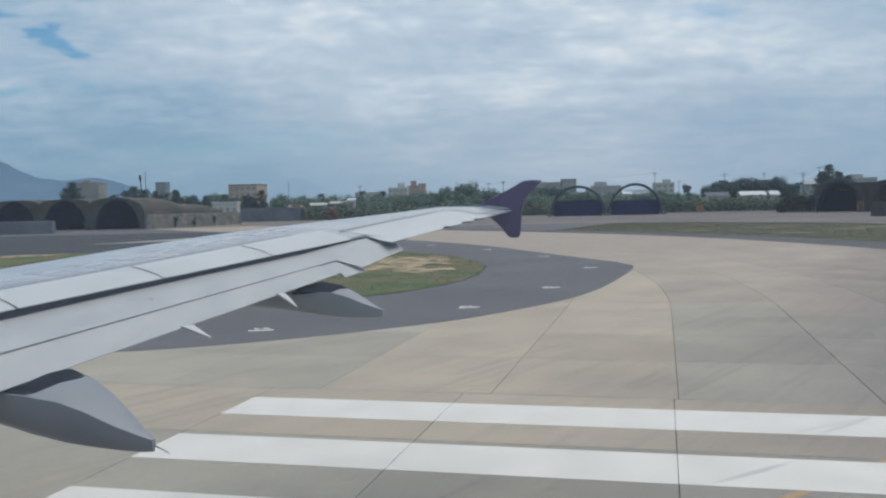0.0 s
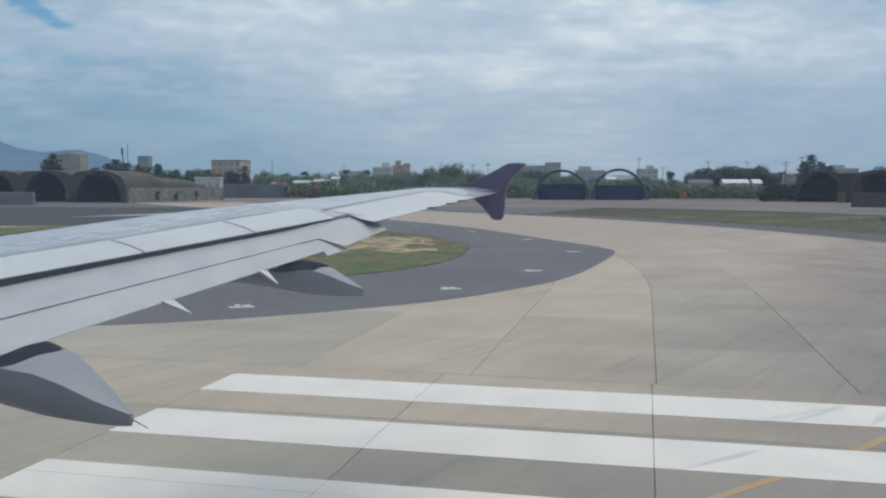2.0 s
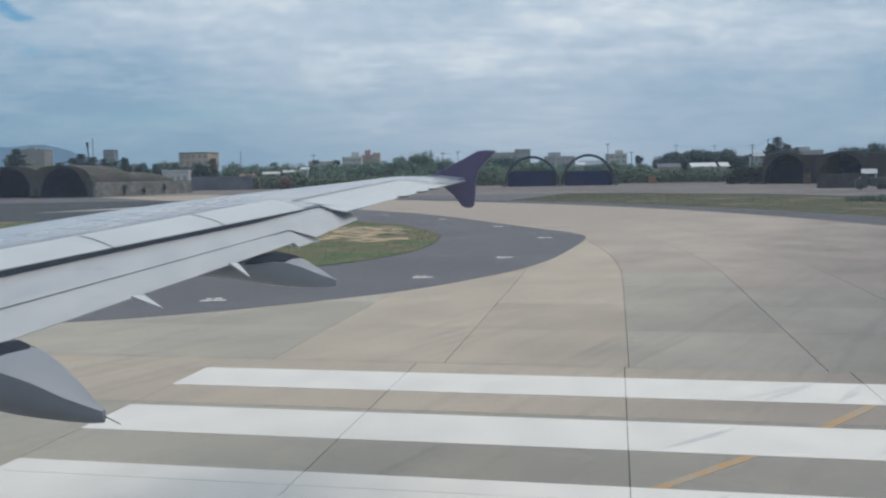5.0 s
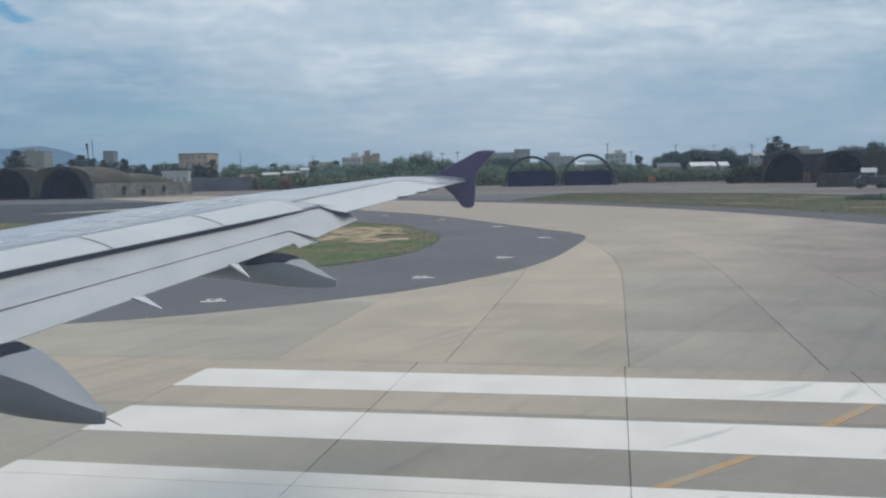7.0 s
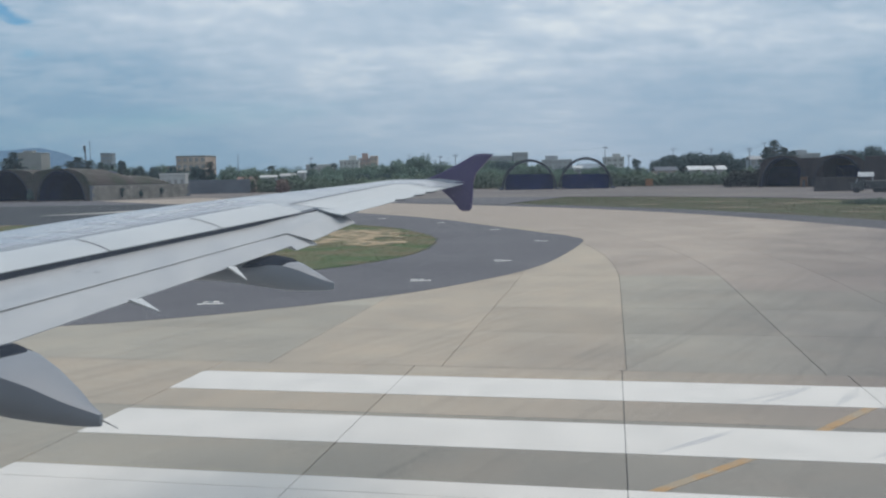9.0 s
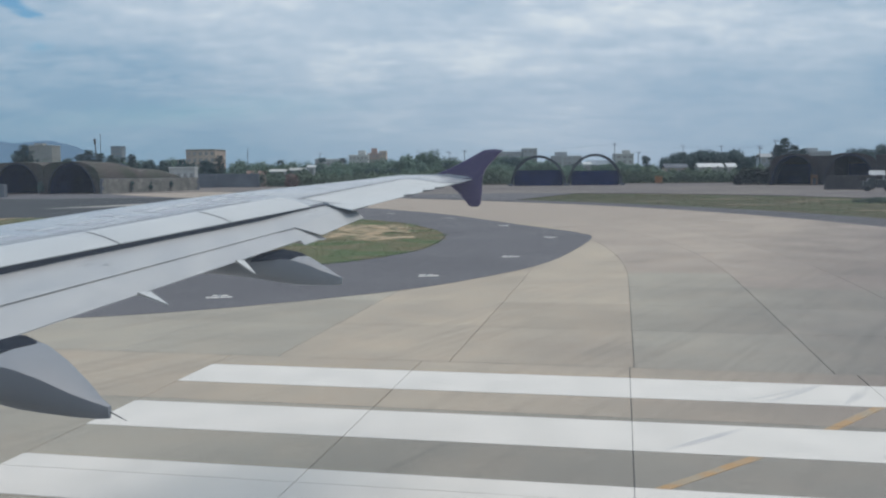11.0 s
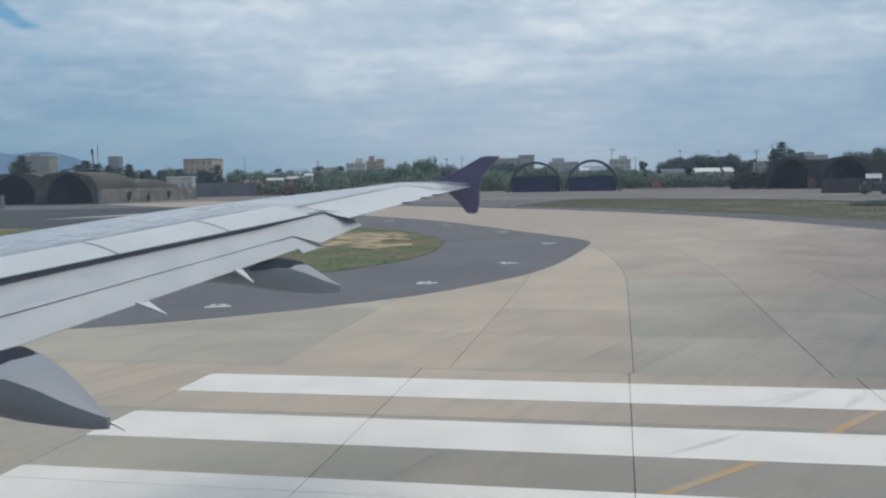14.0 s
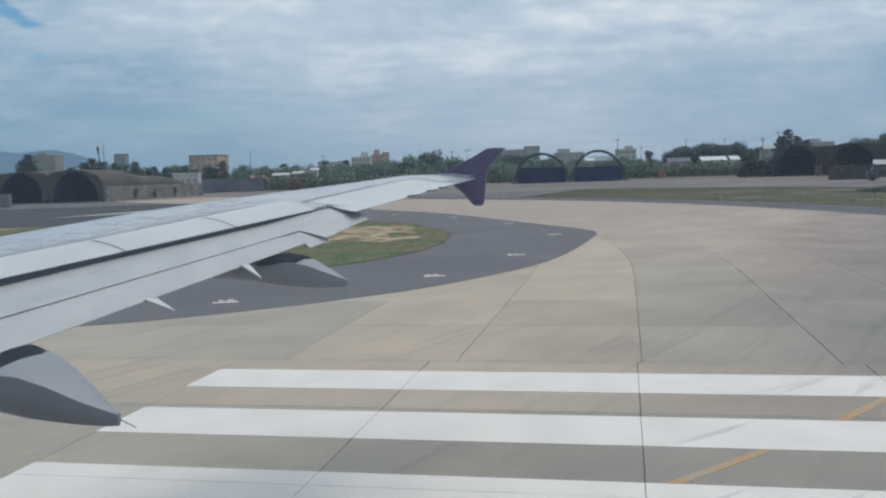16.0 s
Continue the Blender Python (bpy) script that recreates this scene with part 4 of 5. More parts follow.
def mound(bm, w, h, y0, y1, wall, slope, left=0.8, right=0.8):
    """Earth and concrete body over a vault: side walls, shoulders, rounded top, and a front pierced by the mouth.
    left and right give how square each shoulder is: the lower, the squarer."""
    out = [(-w / 2 - slope, -0.1), (-w / 2 - slope, wall)]
    out += [(-(w / 2 + slope) * math.cos(math.pi * i / 12), wall + (h - wall) * math.sin(math.pi * i / 12) ** (left if i < 6 else right)) for i in range(1, 12)]
    out += [(w / 2 + slope, wall), (w / 2 + slope, -0.1)]
    rings = []
    for k in range(13):
        t = k / 12
        fall = 1.0 if t < 0.55 else 1.0 - 0.5 * ((t - 0.55) / 0.45) ** 1.6
        rings.append([bm.verts.new((x, y0 + (y1 - y0) * t, min(z, wall) + max(z - wall, 0) * fall + (0.32 * noise.noise((x * 0.35, t * 7.0, w)) if 0 < k < 12 and z > wall else 0.0))) for x, z in out])
    for a, b in zip(rings, rings[1:]):
        for i in range(len(out) - 1):
            bm.faces.new((a[i], a[i + 1], b[i + 1], b[i]))
    bm.faces.new(rings[-1])
    inner = [bm.verts.new((x, y0, z)) for x, z in arch_points(w, h - 0.35, 14)]
    for i in range(len(out) - 1):
        bm.faces.new((rings[0][i], rings[0][i + 1], inner[i + 1], inner[i])) if i + 1 < len(inner) else None
    bmesh.ops.recalc_face_normals(bm, faces=bm.faces)
    return bm


def covered_shelter(x, y, az, w=14.4, h=8.2, length=24, side=0, label="weathered earth-covered aircraft shelter with a dark open mouth", face=None, slope=1.1, left=0.8, right=0.8):
    """A vaulted shelter; side +1 or -1 gives the walled flank that shows."""
    root = thing("aircraft_shelter", label, "shelter", "aircraft shelters", at=pose(x, y, 0, 0, 0, -az))
    part("cover", mound(bmesh.new(), w, h + 0.22, 0, length, 4.0, slope, left, right), face or M_EARTH, root, smooth=True)
    part("lining", vault(bmesh.new(), w - 0.3, h - 0.35, 0.1, length - 3, 0.12), M_INSIDE, root, "vault lining, coloured with the mouth's blue-dark shade")
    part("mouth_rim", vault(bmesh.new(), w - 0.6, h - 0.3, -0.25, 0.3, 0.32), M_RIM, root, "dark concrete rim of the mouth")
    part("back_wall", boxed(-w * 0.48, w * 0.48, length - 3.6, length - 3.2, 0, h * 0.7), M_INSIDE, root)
    if side:
        wall = part("flank_wall", boxed(*sorted((side * (w / 2 + 1.12), side * (w / 2 + 1.7))), 0.2, length + 26, -0.1, 3.9), M_WALLC, root, "pale block wall along the flank")
        rnd = random.Random(7)
        shared = mesh_of(boxed(-0.05, 0.05, -0.97, 0.97, -0.46, 0.46, bevel=0.03), "block", M_BLOCK)
        for row in range(4):
            for k in range(24):
                b = new("block", shared)
                b.parent = wall
                b.location = (side * (w / 2 + 1.73 + rnd.uniform(-0.02, 0.02)), 1.3 + 2 * k + (row % 2) * 0.9, 0.42 + 0.98 * row)
    return root


MX, MY = 0.970, -0.242
for k in range(4):
    covered_shelter(-98.6 - 16.6 * MX * k, 236.5 - 16.6 * MY * k, 14, side=1 if k == 0 else 0, left=0.22, right=0.8 if k == 0 else 0.22)
for k, (px, py, hh) in enumerate(((10.3, 13.0, 3.2), (10.3, 22.5, 3.0), (10.3, 33.0, 3.6), (-7.9, -0.6, 4.5), (-7.6, -0.9, 3.0))):
    q = pose(-98.6, 236.5, 0, 0, 0, -14) @ Vector((px - 1.1, py, 0))
    shrub = thing("shrub", "dark green shrub growing against the shelter wall", "shrub", "shrubs", at=pose(q.x, q.y, -0.05))
    part("stem", rodded((0, 0, 0), (0, 0, hh * 0.5), 0.06, 0.03, n=5), M_BARK, shrub)
    vs, fs = leaf_crown(80 + k, 160, 0.9, hh * 0.42, hh * 0.55, 0.28, lumps=7)
    me = bpy.data.meshes.new("leaves")
    me.from_pydata(vs, [], fs)
    me.materials.append(M_LEAF_DARK)
    o = new("leaves", me)
    o.parent = shrub
for k, (px, py, pz, wide) in enumerate(((5.6, 15.5, 6.3, 1.5), (7.0, 17.5, 5.0, 1.3), (6.4, 20.0, 4.9, 1.2), (4.6, 11.0, 7.2, 0.9))):
    q = pose(-98.6, 236.5, 0, 0, 0, -14) @ Vector((px, py, pz))
    tuft = thing("weed_clump", "green weed clump rooted on the earth cover", "weeds", "weed clumps", at=pose(q.x, q.y, q.z - 0.35))
    part("stem", rodded((0, 0, -0.3), (0, 0, 0.4), 0.05, 0.03, n=5), M_BARK, tuft)
    vs, fs = leaf_crown(180 + k, 260, wide, 0.40, 0.30, 0.20, lumps=9)
    me = bpy.data.meshes.new("leaves")
    me.from_pydata(vs, [], fs)
    me.materials.append(M_BLADE)
    o = new("leaves", me)
    o.parent = tuft
drain = thing("drain_chute", "pale concrete drain chute down the earth cover", "drain", at=pose(-98.6, 236.5, 0, 0, 0, -14))
bm = loft(bmesh.new(), [[(x, y - 0.45, z + 0.10), (x, y + 0.45, z + 0.10), (x, y + 0.45, z - 0.5), (x, y - 0.45, z - 0.5)] for x, y, z in ((4.4, 23.2, 6.25), (5.6, 22.9, 5.85), (6.8, 22.5, 5.25), (8.1, 22.1, 4.35))])
part("channel", bm, M_STRIP, drain)
for d in (-0.5, 0.5):
    bm = loft(bmesh.new(), [[(x, y + d - 0.08, z + 0.24), (x, y + d + 0.08, z + 0.24), (x, y + d + 0.08, z - 0.4), (x, y + d - 0.08, z - 0.4)] for x, y, z in ((4.4, 23.2, 6.25), (5.6, 22.9, 5.85), (6.8, 22.5, 5.25), (8.1, 22.1, 4.35))])
    part("kerb", bm, M_STRIP, drain)
bank = thing("earth_bank", "low weathered earth bank behind the shelter wall", "bank", at=pose(-94.5, 268, 0, 0, 0, -14))
part("mound", mound(bmesh.new(), 11, 6.6, 0, 18, 3.6, 1.0), M_EARTH, bank, smooth=True)
long_wall = tagged(part("perimeter_wall", boxed(-19, 10, -0.3, 0.3, -0.1, 4.9, bevel=0.08), M_WALLC), "long grey perimeter wall before the trees", "wall")
long_wall.matrix_world = pose(-79, 330, 0, 0, 0, 4)


def open_shelter(x, y, az, w, h, length, label, screen):
    """A bare vault, open at both ends, with a dark screen wall across the back."""
    root = thing("arch_shelter", label, "shelter", "open arch shelters", at=pose(x, y, 0, 0, 0, -az))
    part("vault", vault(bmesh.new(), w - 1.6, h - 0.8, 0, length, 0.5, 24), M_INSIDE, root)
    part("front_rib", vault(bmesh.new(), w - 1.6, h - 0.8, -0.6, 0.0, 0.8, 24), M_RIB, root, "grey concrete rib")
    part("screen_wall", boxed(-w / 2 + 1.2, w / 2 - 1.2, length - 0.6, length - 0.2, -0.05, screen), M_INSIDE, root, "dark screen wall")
    for s in (-1, 1):
        part("footing", boxed(s * w / 2 - 0.7, s * w / 2 + 0.7, -1.0, length, -0.1, 0.7, bevel=0.1), M_WALLC, root)
    return root


open_shelter(29.7, 300, 7, 18.3, 10.0, 2.6, "open grey concrete arch shelter with trees showing through", 5.1)
open_shelter(48.6, 301, 7, 18.0, 10.4, 2.2, "open dark arch shelter with daylight showing through the top", 4.8)

ROW = ((103.6, 273.0, 13.0), (116.3, 264.0, 14.0), (133.5, 250.0, 14.0))
for (x, y, w), face, label in zip(ROW, (M_RUST, M_RUST, M_SHELTER), ("brown rendered aircraft shelter with a deep dark mouth", "brown rendered aircraft shelter behind a blast block", "brown weathered aircraft shelter at the end of the row")):
    covered_shelter(x, y, 24, w=w, h=9.1, length=26, label=label, face=face, slope=0.3, left=0.45, right=0.45)
for (xa, ya, wa), (xb, yb, wb) in zip(ROW, ROW[1:]):
    a = math.degrees(math.atan2(yb - ya, xb - xa))
    ln = math.hypot(xb - xa, yb - ya)
    link = tagged(part("link_wall", boxed(ln * 0.30, ln * 0.72, 1.6, 20, -0.1, 8.6, bevel=0.15), M_RUST), "rusty brown rendered wall joining two shelters", "wall")
    link.matrix_world = pose(xa, ya, 0, 0, 0, a)
drum = thing("orange_hut", "small weathered orange hut between two shelter mouths", "hut", at=pose(107.6, 267.2, -0.02, 0, 0, -24))
part("wall", boxed(-1.0, 1.0, -0.8, 0.8, 0, 3.0, bevel=0.05), M_HUT, drum)
part("roof", boxed(-1.15, 1.15, -0.95, 0.95, 3.0, 3.15, bevel=0.03), M_RUST, drum)
part("door", boxed(-0.4, 0.4, -0.84, -0.79, 0.02, 2.0), M_WICK, drum)

bm = loft(bmesh.new(), [[(-5.2 * k, -1.2 * k, z), (5.2 * k, -1.2 * k, z), (5.2 * k, 1.2 * k, z), (-5.2 * k, 1.2 * k, z)] for k, z in ((1.0, -0.05), (0.94, 3.0), (0.90, 3.2))])
block = tagged(part("blast_block", bm, M_BLAST), "sloping grey concrete blast block before the shelter", "blast wall")
block.matrix_world = pose(90.8, 206, 0, 0, 0, -22)
bm = loft(bmesh.new(), [[(-14, -1.0 * k, z), (14, -1.0 * k, z), (14, 1.0 * k, z), (-14, 1.0 * k, z)] for k, z in ((1.0, -0.05), (0.9, 2.75), (0.8, 2.95))])
block = tagged(part("blast_wall", bm, M_WALLC), "long low grey concrete blast wall on the apron", "blast wall")
block.matrix_world = pose(-113.5, 202, 0, 0, 0, 4)

# parked truck
truck = thing("truck", "dark green parked truck beside the blast block", "truck", at=pose(89.6, 188, -0.02, 0, 0, -15))
part("chassis", boxed(-3.6, 3.4, -1.0, 1.0, 0.7, 1.1), M_WICK, truck)
part("cab", loft(bmesh.new(), [[(-3.6, -1.1, z), (x1, -1.1, z), (x1, 1.1, z), (-3.6 + d, 1.1, z)] for z, x1, d in ((1.0, -1.4, 0), (1.9, -1.4, 0), (2.0, -1.5, 0))]), M_TRUCK, truck)
part("cabin_top", loft(bmesh.new(), [[(a, -1.0, z), (b, -1.0, z), (b, 1.0, z), (a, 1.0, z)] for z, a, b in ((1.9, -2.9, -1.2), (2.6, -2.6, -1.2), (2.75, -2.5, -1.3))]), M_TRUCK, truck)
part("windscreen", boxed(-2.75, -2.7, -0.85, 0.85, 2.05, 2.5), M_GLASS, truck)
part("load_bed", boxed(-1.1, 3.5, -1.15, 1.15, 1.1, 2.5, bevel=0.08), M_TRUCK, truck)
for x in (-2.7, 1.2, 2.5):
    for y in (-1.05, 1.05):
        part("wheel", rodded((x, y - 0.16, 0.5), (x, y + 0.16, 0.5), 0.5, n=16), M_TYRE, truck)

shed = thing("shed", "low open shed with a pale sheet roof", "shed", at=pose(104.6, 222, 0, 0, 0, -22))
for x in (-1.5, 1.5):
    for y, z in ((-1.3, 3.2), (1.3, 4.1)):
        part("post", rodded((x, y, -0.05), (x, y, z), 0.08, n=6), M_STEEL, shed)
part("roof", loft(bmesh.new(), [[(-1.8, -1.6, 3.0 + d), (1.8, -1.6, 3.0 + d), (1.8, 1.6, 4.1 + d), (-1.8, 1.6, 4.1 + d)] for d in (0, 0.08)]), M_SHEETING, shed)

sign = thing("sign_board", "small orange board on two posts beside the apron", "sign", at=pose(69.5, 300, 0, 0, 0, -10))
for x in (-0.9, 0.9):
    part("post", rodded((x, 0, -0.05), (x, 0, 1.0), 0.07, n=6), M_POLE, sign)
part("board", boxed(-1.2, 1.2, -0.08, 0.08, 0.6, 2.8, bevel=0.03), M_ORANGE, sign)

# ---- trees ----


def tree(seed, height, spread, leaf=0.34, count=2000, mat=None, label="leafy green tree with an uneven crown"):
    rnd = random.Random(seed)
    root = thing("tree", label, "tree", "trees behind the airfield")
    bm = bmesh.new()
    rod(bm, (0, 0, -0.2), (0.1, 0, height * 0.5), 0.05 * height ** 0.6 + 0.1, 0.09, n=7)
    for k in range(5):
        a = k * 1.26 + rnd.random()
        rod(bm, (0.05, 0, height * (0.28 + 0.05 * k)), (math.cos(a) * spread * 0.55, math.sin(a) * spread * 0.55, height * rnd.uniform(0.55, 0.8)), 0.09, 0.03, n=5)
    part("trunk", bm, M_BARK, root)
    vs, fs = leaf_crown(seed, count, spread, height * 0.34, height * 0.62, leaf)
    me = bpy.data.meshes.new("crown")
    me.from_pydata(vs, [], fs)
    me.materials.append(mat or M_LEAF)
    c = new("crown", me)
    c.parent = root
    return root


def palm(seed, height, label="tall ragged palm tree"):
    rnd = random.Random(seed)
    root = thing("palm_tree", label, "palm tree", "palms behind the airfield")
    bm = bmesh.new()
    rod(bm, (0, 0, -0.2), (0.2, 0.1, height * 0.5), 0.28, 0.2, n=7)
    rod(bm, (0.2, 0.1, height * 0.5), (0.5, 0.1, height), 0.2, 0.15, n=7)
    part("trunk", bm, M_BARK, root)
    vs, fs = [], []
    for k in range(22):
        a, lift = rnd.uniform(0, math.tau), rnd.uniform(-0.5, 1.0)
        ln = rnd.uniform(2.4, 3.6)
        prev = None
        for j in range(6):
            t = j / 5
            r = ln * t * (1 - 0.15 * t)
            z = height + lift * ln * 0.6 * t - 1.6 * t * t
            w = 0.55 * math.sin(math.pi * (0.12 + 0.85 * t))
            x, y = 0.5 + r * math.cos(a), 0.1 + r * math.sin(a)
            pair = ((x - w * math.sin(a), y + w * math.cos(a), z - 0.25 * w), (x, y, z + 0.1), (x + w * math.sin(a), y - w * math.cos(a), z - 0.25 * w))
            i = len(vs)
            vs += pair
            if prev is not None:
                fs += [(prev, prev + 1, i + 1, i), (prev + 1, prev + 2, i + 2, i + 1)]
            prev = i
    me = bpy.data.meshes.new("fronds")
    me.from_pydata(vs, [], fs)
    me.materials.append(M_LEAF_DARK)
    c = new("fronds", me)
    c.parent = root
    return root


def scaled(x, y, s, turn):
    return pose(x, y, -0.1, 0, 0, turn) @ Matrix.Diagonal((s, s, s, 1))


def at_px(col, dist):
    """A plan place by its bearing (hundredths right of the middle bearing) and its distance ahead."""
    return col * dist / 100.0, dist


def put(proto, spots):
    """Sets a prototype at the first spot and copies of it at the rest: bearing, distance, scale."""
    for i, (b, d, s) in enumerate(spots):
        x, y = at_px(b, d)
        m = scaled(x, y, s, (b * 37 + i * 71) % 360)
        if i == 0:
            proto.matrix_world = m
        else:
            c = copy_thing(proto, pose(x, y, -0.1, 0, 0, (b * 37 + i * 71) % 360))
            c.scale = (s, s, s)


rnd = random.Random(11)
protos = [tree(31, 9.5, 5.0), tree(32, 8.5, 5.5), tree(33, 10.5, 4.4), tree(34, 7.0, 4.8), tree(35, 9.0, 6.0, mat=M_LEAF_DARK)]
spots = [[] for _ in protos]
# the belt of trees behind the open ground, from beside the covered shelters to the far row
for i in range(170):
    b = -23 + 46 * (i + rnd.random()) / 170
    d = rnd.uniform(365, 520)
    spots[rnd.randrange(5)].append((b, d, rnd.uniform(0.85, 1.3) * d / 430 * (0.70 if 9 < b < 23.6 else 0.88 if b < -8 else 1.0)))
for i in range(60):
    b = rnd.uniform(6, 36)
    d = rnd.uniform(345, 420)
    spots[rnd.randrange(5)].append((b, d, rnd.uniform(0.30, 0.5) if b > 21 else rnd.uniform(0.5, 0.85)))
for i in range(60):
    b = rnd.uniform(-56, -21)
    d = rnd.uniform(330, 480)
    spots[rnd.randrange(5)].append((b, d, rnd.uniform(0.85, 1.25)))
for p, s in zip(protos, spots):
    put(p, s)
big = tree(41, 16, 7.0, leaf=0.42, count=4000, label="large round-topped green tree above the belt")
put(big, [(-2.1, 420, 1.0)])
dark = tree(42, 15, 9.5, leaf=0.5, count=6000, mat=M_LEAF_DARK, label="dense dark tree in a long clump")
put(dark, [(24.6, 480, 0.78), (25.6, 485, 0.92), (26.8, 485, 1.02), (28.0, 485, 0.98), (29.2, 485, 1.0), (30.4, 485, 1.02), (31.6, 485, 0.98), (32.6, 480, 0.85)])


def tiered_tree(seed, height, spread, tiers=9, label="tall ragged tiered conifer behind the shelter"):
    """An upright trunk with uneven whorls of limbs, each carrying tufts of needles."""
    r = random.Random(seed)
    root = thing("conifer", label, "tree", "trees behind the airfield")
    bm = bmesh.new()
    rod(bm, (0, 0, -0.2), (0.1, 0, height), 0.32, 0.05, n=7)
    vs, fs = [], []
    for k in range(tiers):
        z = height * (0.38 + 0.60 * k / (tiers - 1))
        reach = spread * (1.0 - 0.62 * (k / (tiers - 1)) ** 1.4)
        for b in range(6):
            a, ln = b * math.tau / 6 + r.uniform(-0.5, 0.5), reach * r.uniform(0.45, 1.05)
            rise = r.uniform(0.0, 0.35) * ln
            rod(bm, (0.1 * z / height, 0, z), (math.cos(a) * ln, math.sin(a) * ln, z + rise), 0.07, 0.02, n=4)
            for _ in range(60):
                t = r.uniform(0.15, 1.08)
                p = Vector((math.cos(a) * ln * t, math.sin(a) * ln * t, z + rise * t)) + Vector((r.gauss(0, 0.28), r.gauss(0, 0.28), r.gauss(0.05, 0.22)))
                q = Euler((r.uniform(-0.9, 0.9), r.uniform(-0.9, 0.9), r.uniform(0, 6.28))).to_matrix()
                i, m = len(vs), r.uniform(0.22, 0.5)
                vs += [tuple(p + q @ Vector((u * m, v * m, 0))) for u, v in ((-1, 0), (0, -0.45), (1, 0), (0, 0.45))]
                fs.append((i, i + 1, i + 2, i + 3))
    part("trunk", bm, M_BARK, root)
    me = bpy.data.meshes.new("needles")
    me.from_pydata(vs, [], fs)
    me.materials.append(M_LEAF_DARK)
    c = new("needles", me)
    c.parent = root
    return root


put(tiered_tree(43, 16, 5.0), [(36.9, 330, 0.97), (-46.7, 300, 0.92), (-47.4, 302, 0.80), (-39.6, 300, 0.80), (-40.5, 302, 0.72), (-38.4, 300, 0.73), (-37.2, 304, 0.70), (-34.9, 320, 0.74), (-25.2, 345, 0.72), (38.0, 332, 0.82), (36.1, 331, 0.80), (38.9, 333, 0.74)])
tall = tree(47, 12, 4.2, leaf=0.4, count=2600, mat=M_LEAF_DARK, label="ragged dark tree behind the shelter")
put(tall, [(38.3, 334, 0.75), (36.6, 334, 0.72), (41.5, 345, 0.8)])
round_tree = tree(45, 13, 5.0, leaf=0.4, count=3600, mat=M_LEAF_DARK, label="dark round-crowned tree behind the shelter row")
put(round_tree, [(45.2, 345, 1.02), (47.3, 345, 1.13), (49.0, 350, 1.0)])
bushy = tree(46, 13, 4.0, leaf=0.36, count=3200, mat=M_LEAF_DARK, label="dark bushy tree rising behind the shelter roofs")
put(bushy, [(-46.2, 304, 0.85), (-50.3, 300, 0.72), (-51.2, 300, 0.7), (-49.5, 302, 0.7), (-53.2, 300, 0.75), (-40.0, 300, 0.8), (-38.9, 300, 0.82), (-36.3, 304, 0.78), (-33.1, 330, 0.86), (-31.3, 330, 0.84), (-41.6, 305, 0.72), (-29.5, 335, 0.8), (-26.4, 345, 0.85)])
slim = tree(44, 12, 2.2, leaf=0.3, count=1500, mat=M_LEAF_DARK, label="slim dark upright tree")
put(slim, [(21.8, 380, 1.0), (12.0, 400, 0.8)])
put(tree(48, 10, 4.2, count=2400, label="green tree standing behind the open arch"), [(8.2, 322, 0.78), (9.3, 326, 0.92), (10.4, 323, 0.90), (11.5, 327, 0.84), (12.4, 322, 0.66), (13.4, 324, 0.6), (14.6, 325, 0.55)])
p1 = palm(51, 12)
put(p1, [(-47.6, 300, 0.95), (-42, 310, 0.85), (-36, 330, 0.9), (-33.5, 330, 0.8), (-31.0, 340, 0.8), (-29.5, 345, 0.85), (-27, 345, 0.8), (-14, 380, 0.9), (-11.5, 390, 0.9), (-18.5, 390, 0.85)])


def thicket(name, seed, count, place, leaf, mat, label):
    r = random.Random(seed)
    vs, fs = [], []
    for _ in range(count):
        x, y, z, s = place(r)
        q = Euler((r.uniform(-0.2, 1.0), r.uniform(-0.6, 0.6), r.uniform(0, 6.28))).to_matrix()
        k = leaf * r.uniform(0.6, 1.4) * s
        i = len(vs)
        for a, b in ((-1, 0), (0, -0.6), (1, 0), (0, 0.6)):
            vs.append((x + (q @ Vector((a * k, b * k, 0))).x, y + (q @ Vector((a * k, b * k, 0))).y, max(z + (q @ Vector((a * k, b * k, 0))).z, -0.1)))
        fs.append((i, i + 1, i + 2, i + 3))
    me = bpy.data.meshes.new(name)
    me.from_pydata(vs, [], fs)
    me.materials.append(mat)
    return tagged(new(name, me), label, "bushes", kind="stuff")


def scrub_place(r):
    b, d = r.uniform(-24, 36), r.uniform(335, 365)
    top = 4.4 + 2.4 * noise.noise((b * 0.5, d * 0.05, 0.3)) + 2.6 * noise.noise((b * 1.5, d * 0.09, 1.7))
    return b * d / 100, d, r.random() ** 0.7 * max(top, 1.0), 1.0


thicket("scrub", 61, 80000, scrub_place, 0.34, M_SCRUB, "dense green scrub in front of the trees")


def hedge_place(r):
    b, d = r.uniform(31.4, 35.6), r.uniform(279, 290)
    top = 5.0 + 1.0 * noise.noise((b * 1.4, 2.0, 0.0)) - 1.6 * max(0.0, 32.6 - b)
    return b * d / 100, d, r.random() ** 0.7 * max(top, 0.8), 1.0


thicket("hedge", 62, 6500, hedge_place, 0.30, M_HEDGE, "dusky overgrown hedge beside the shelter")

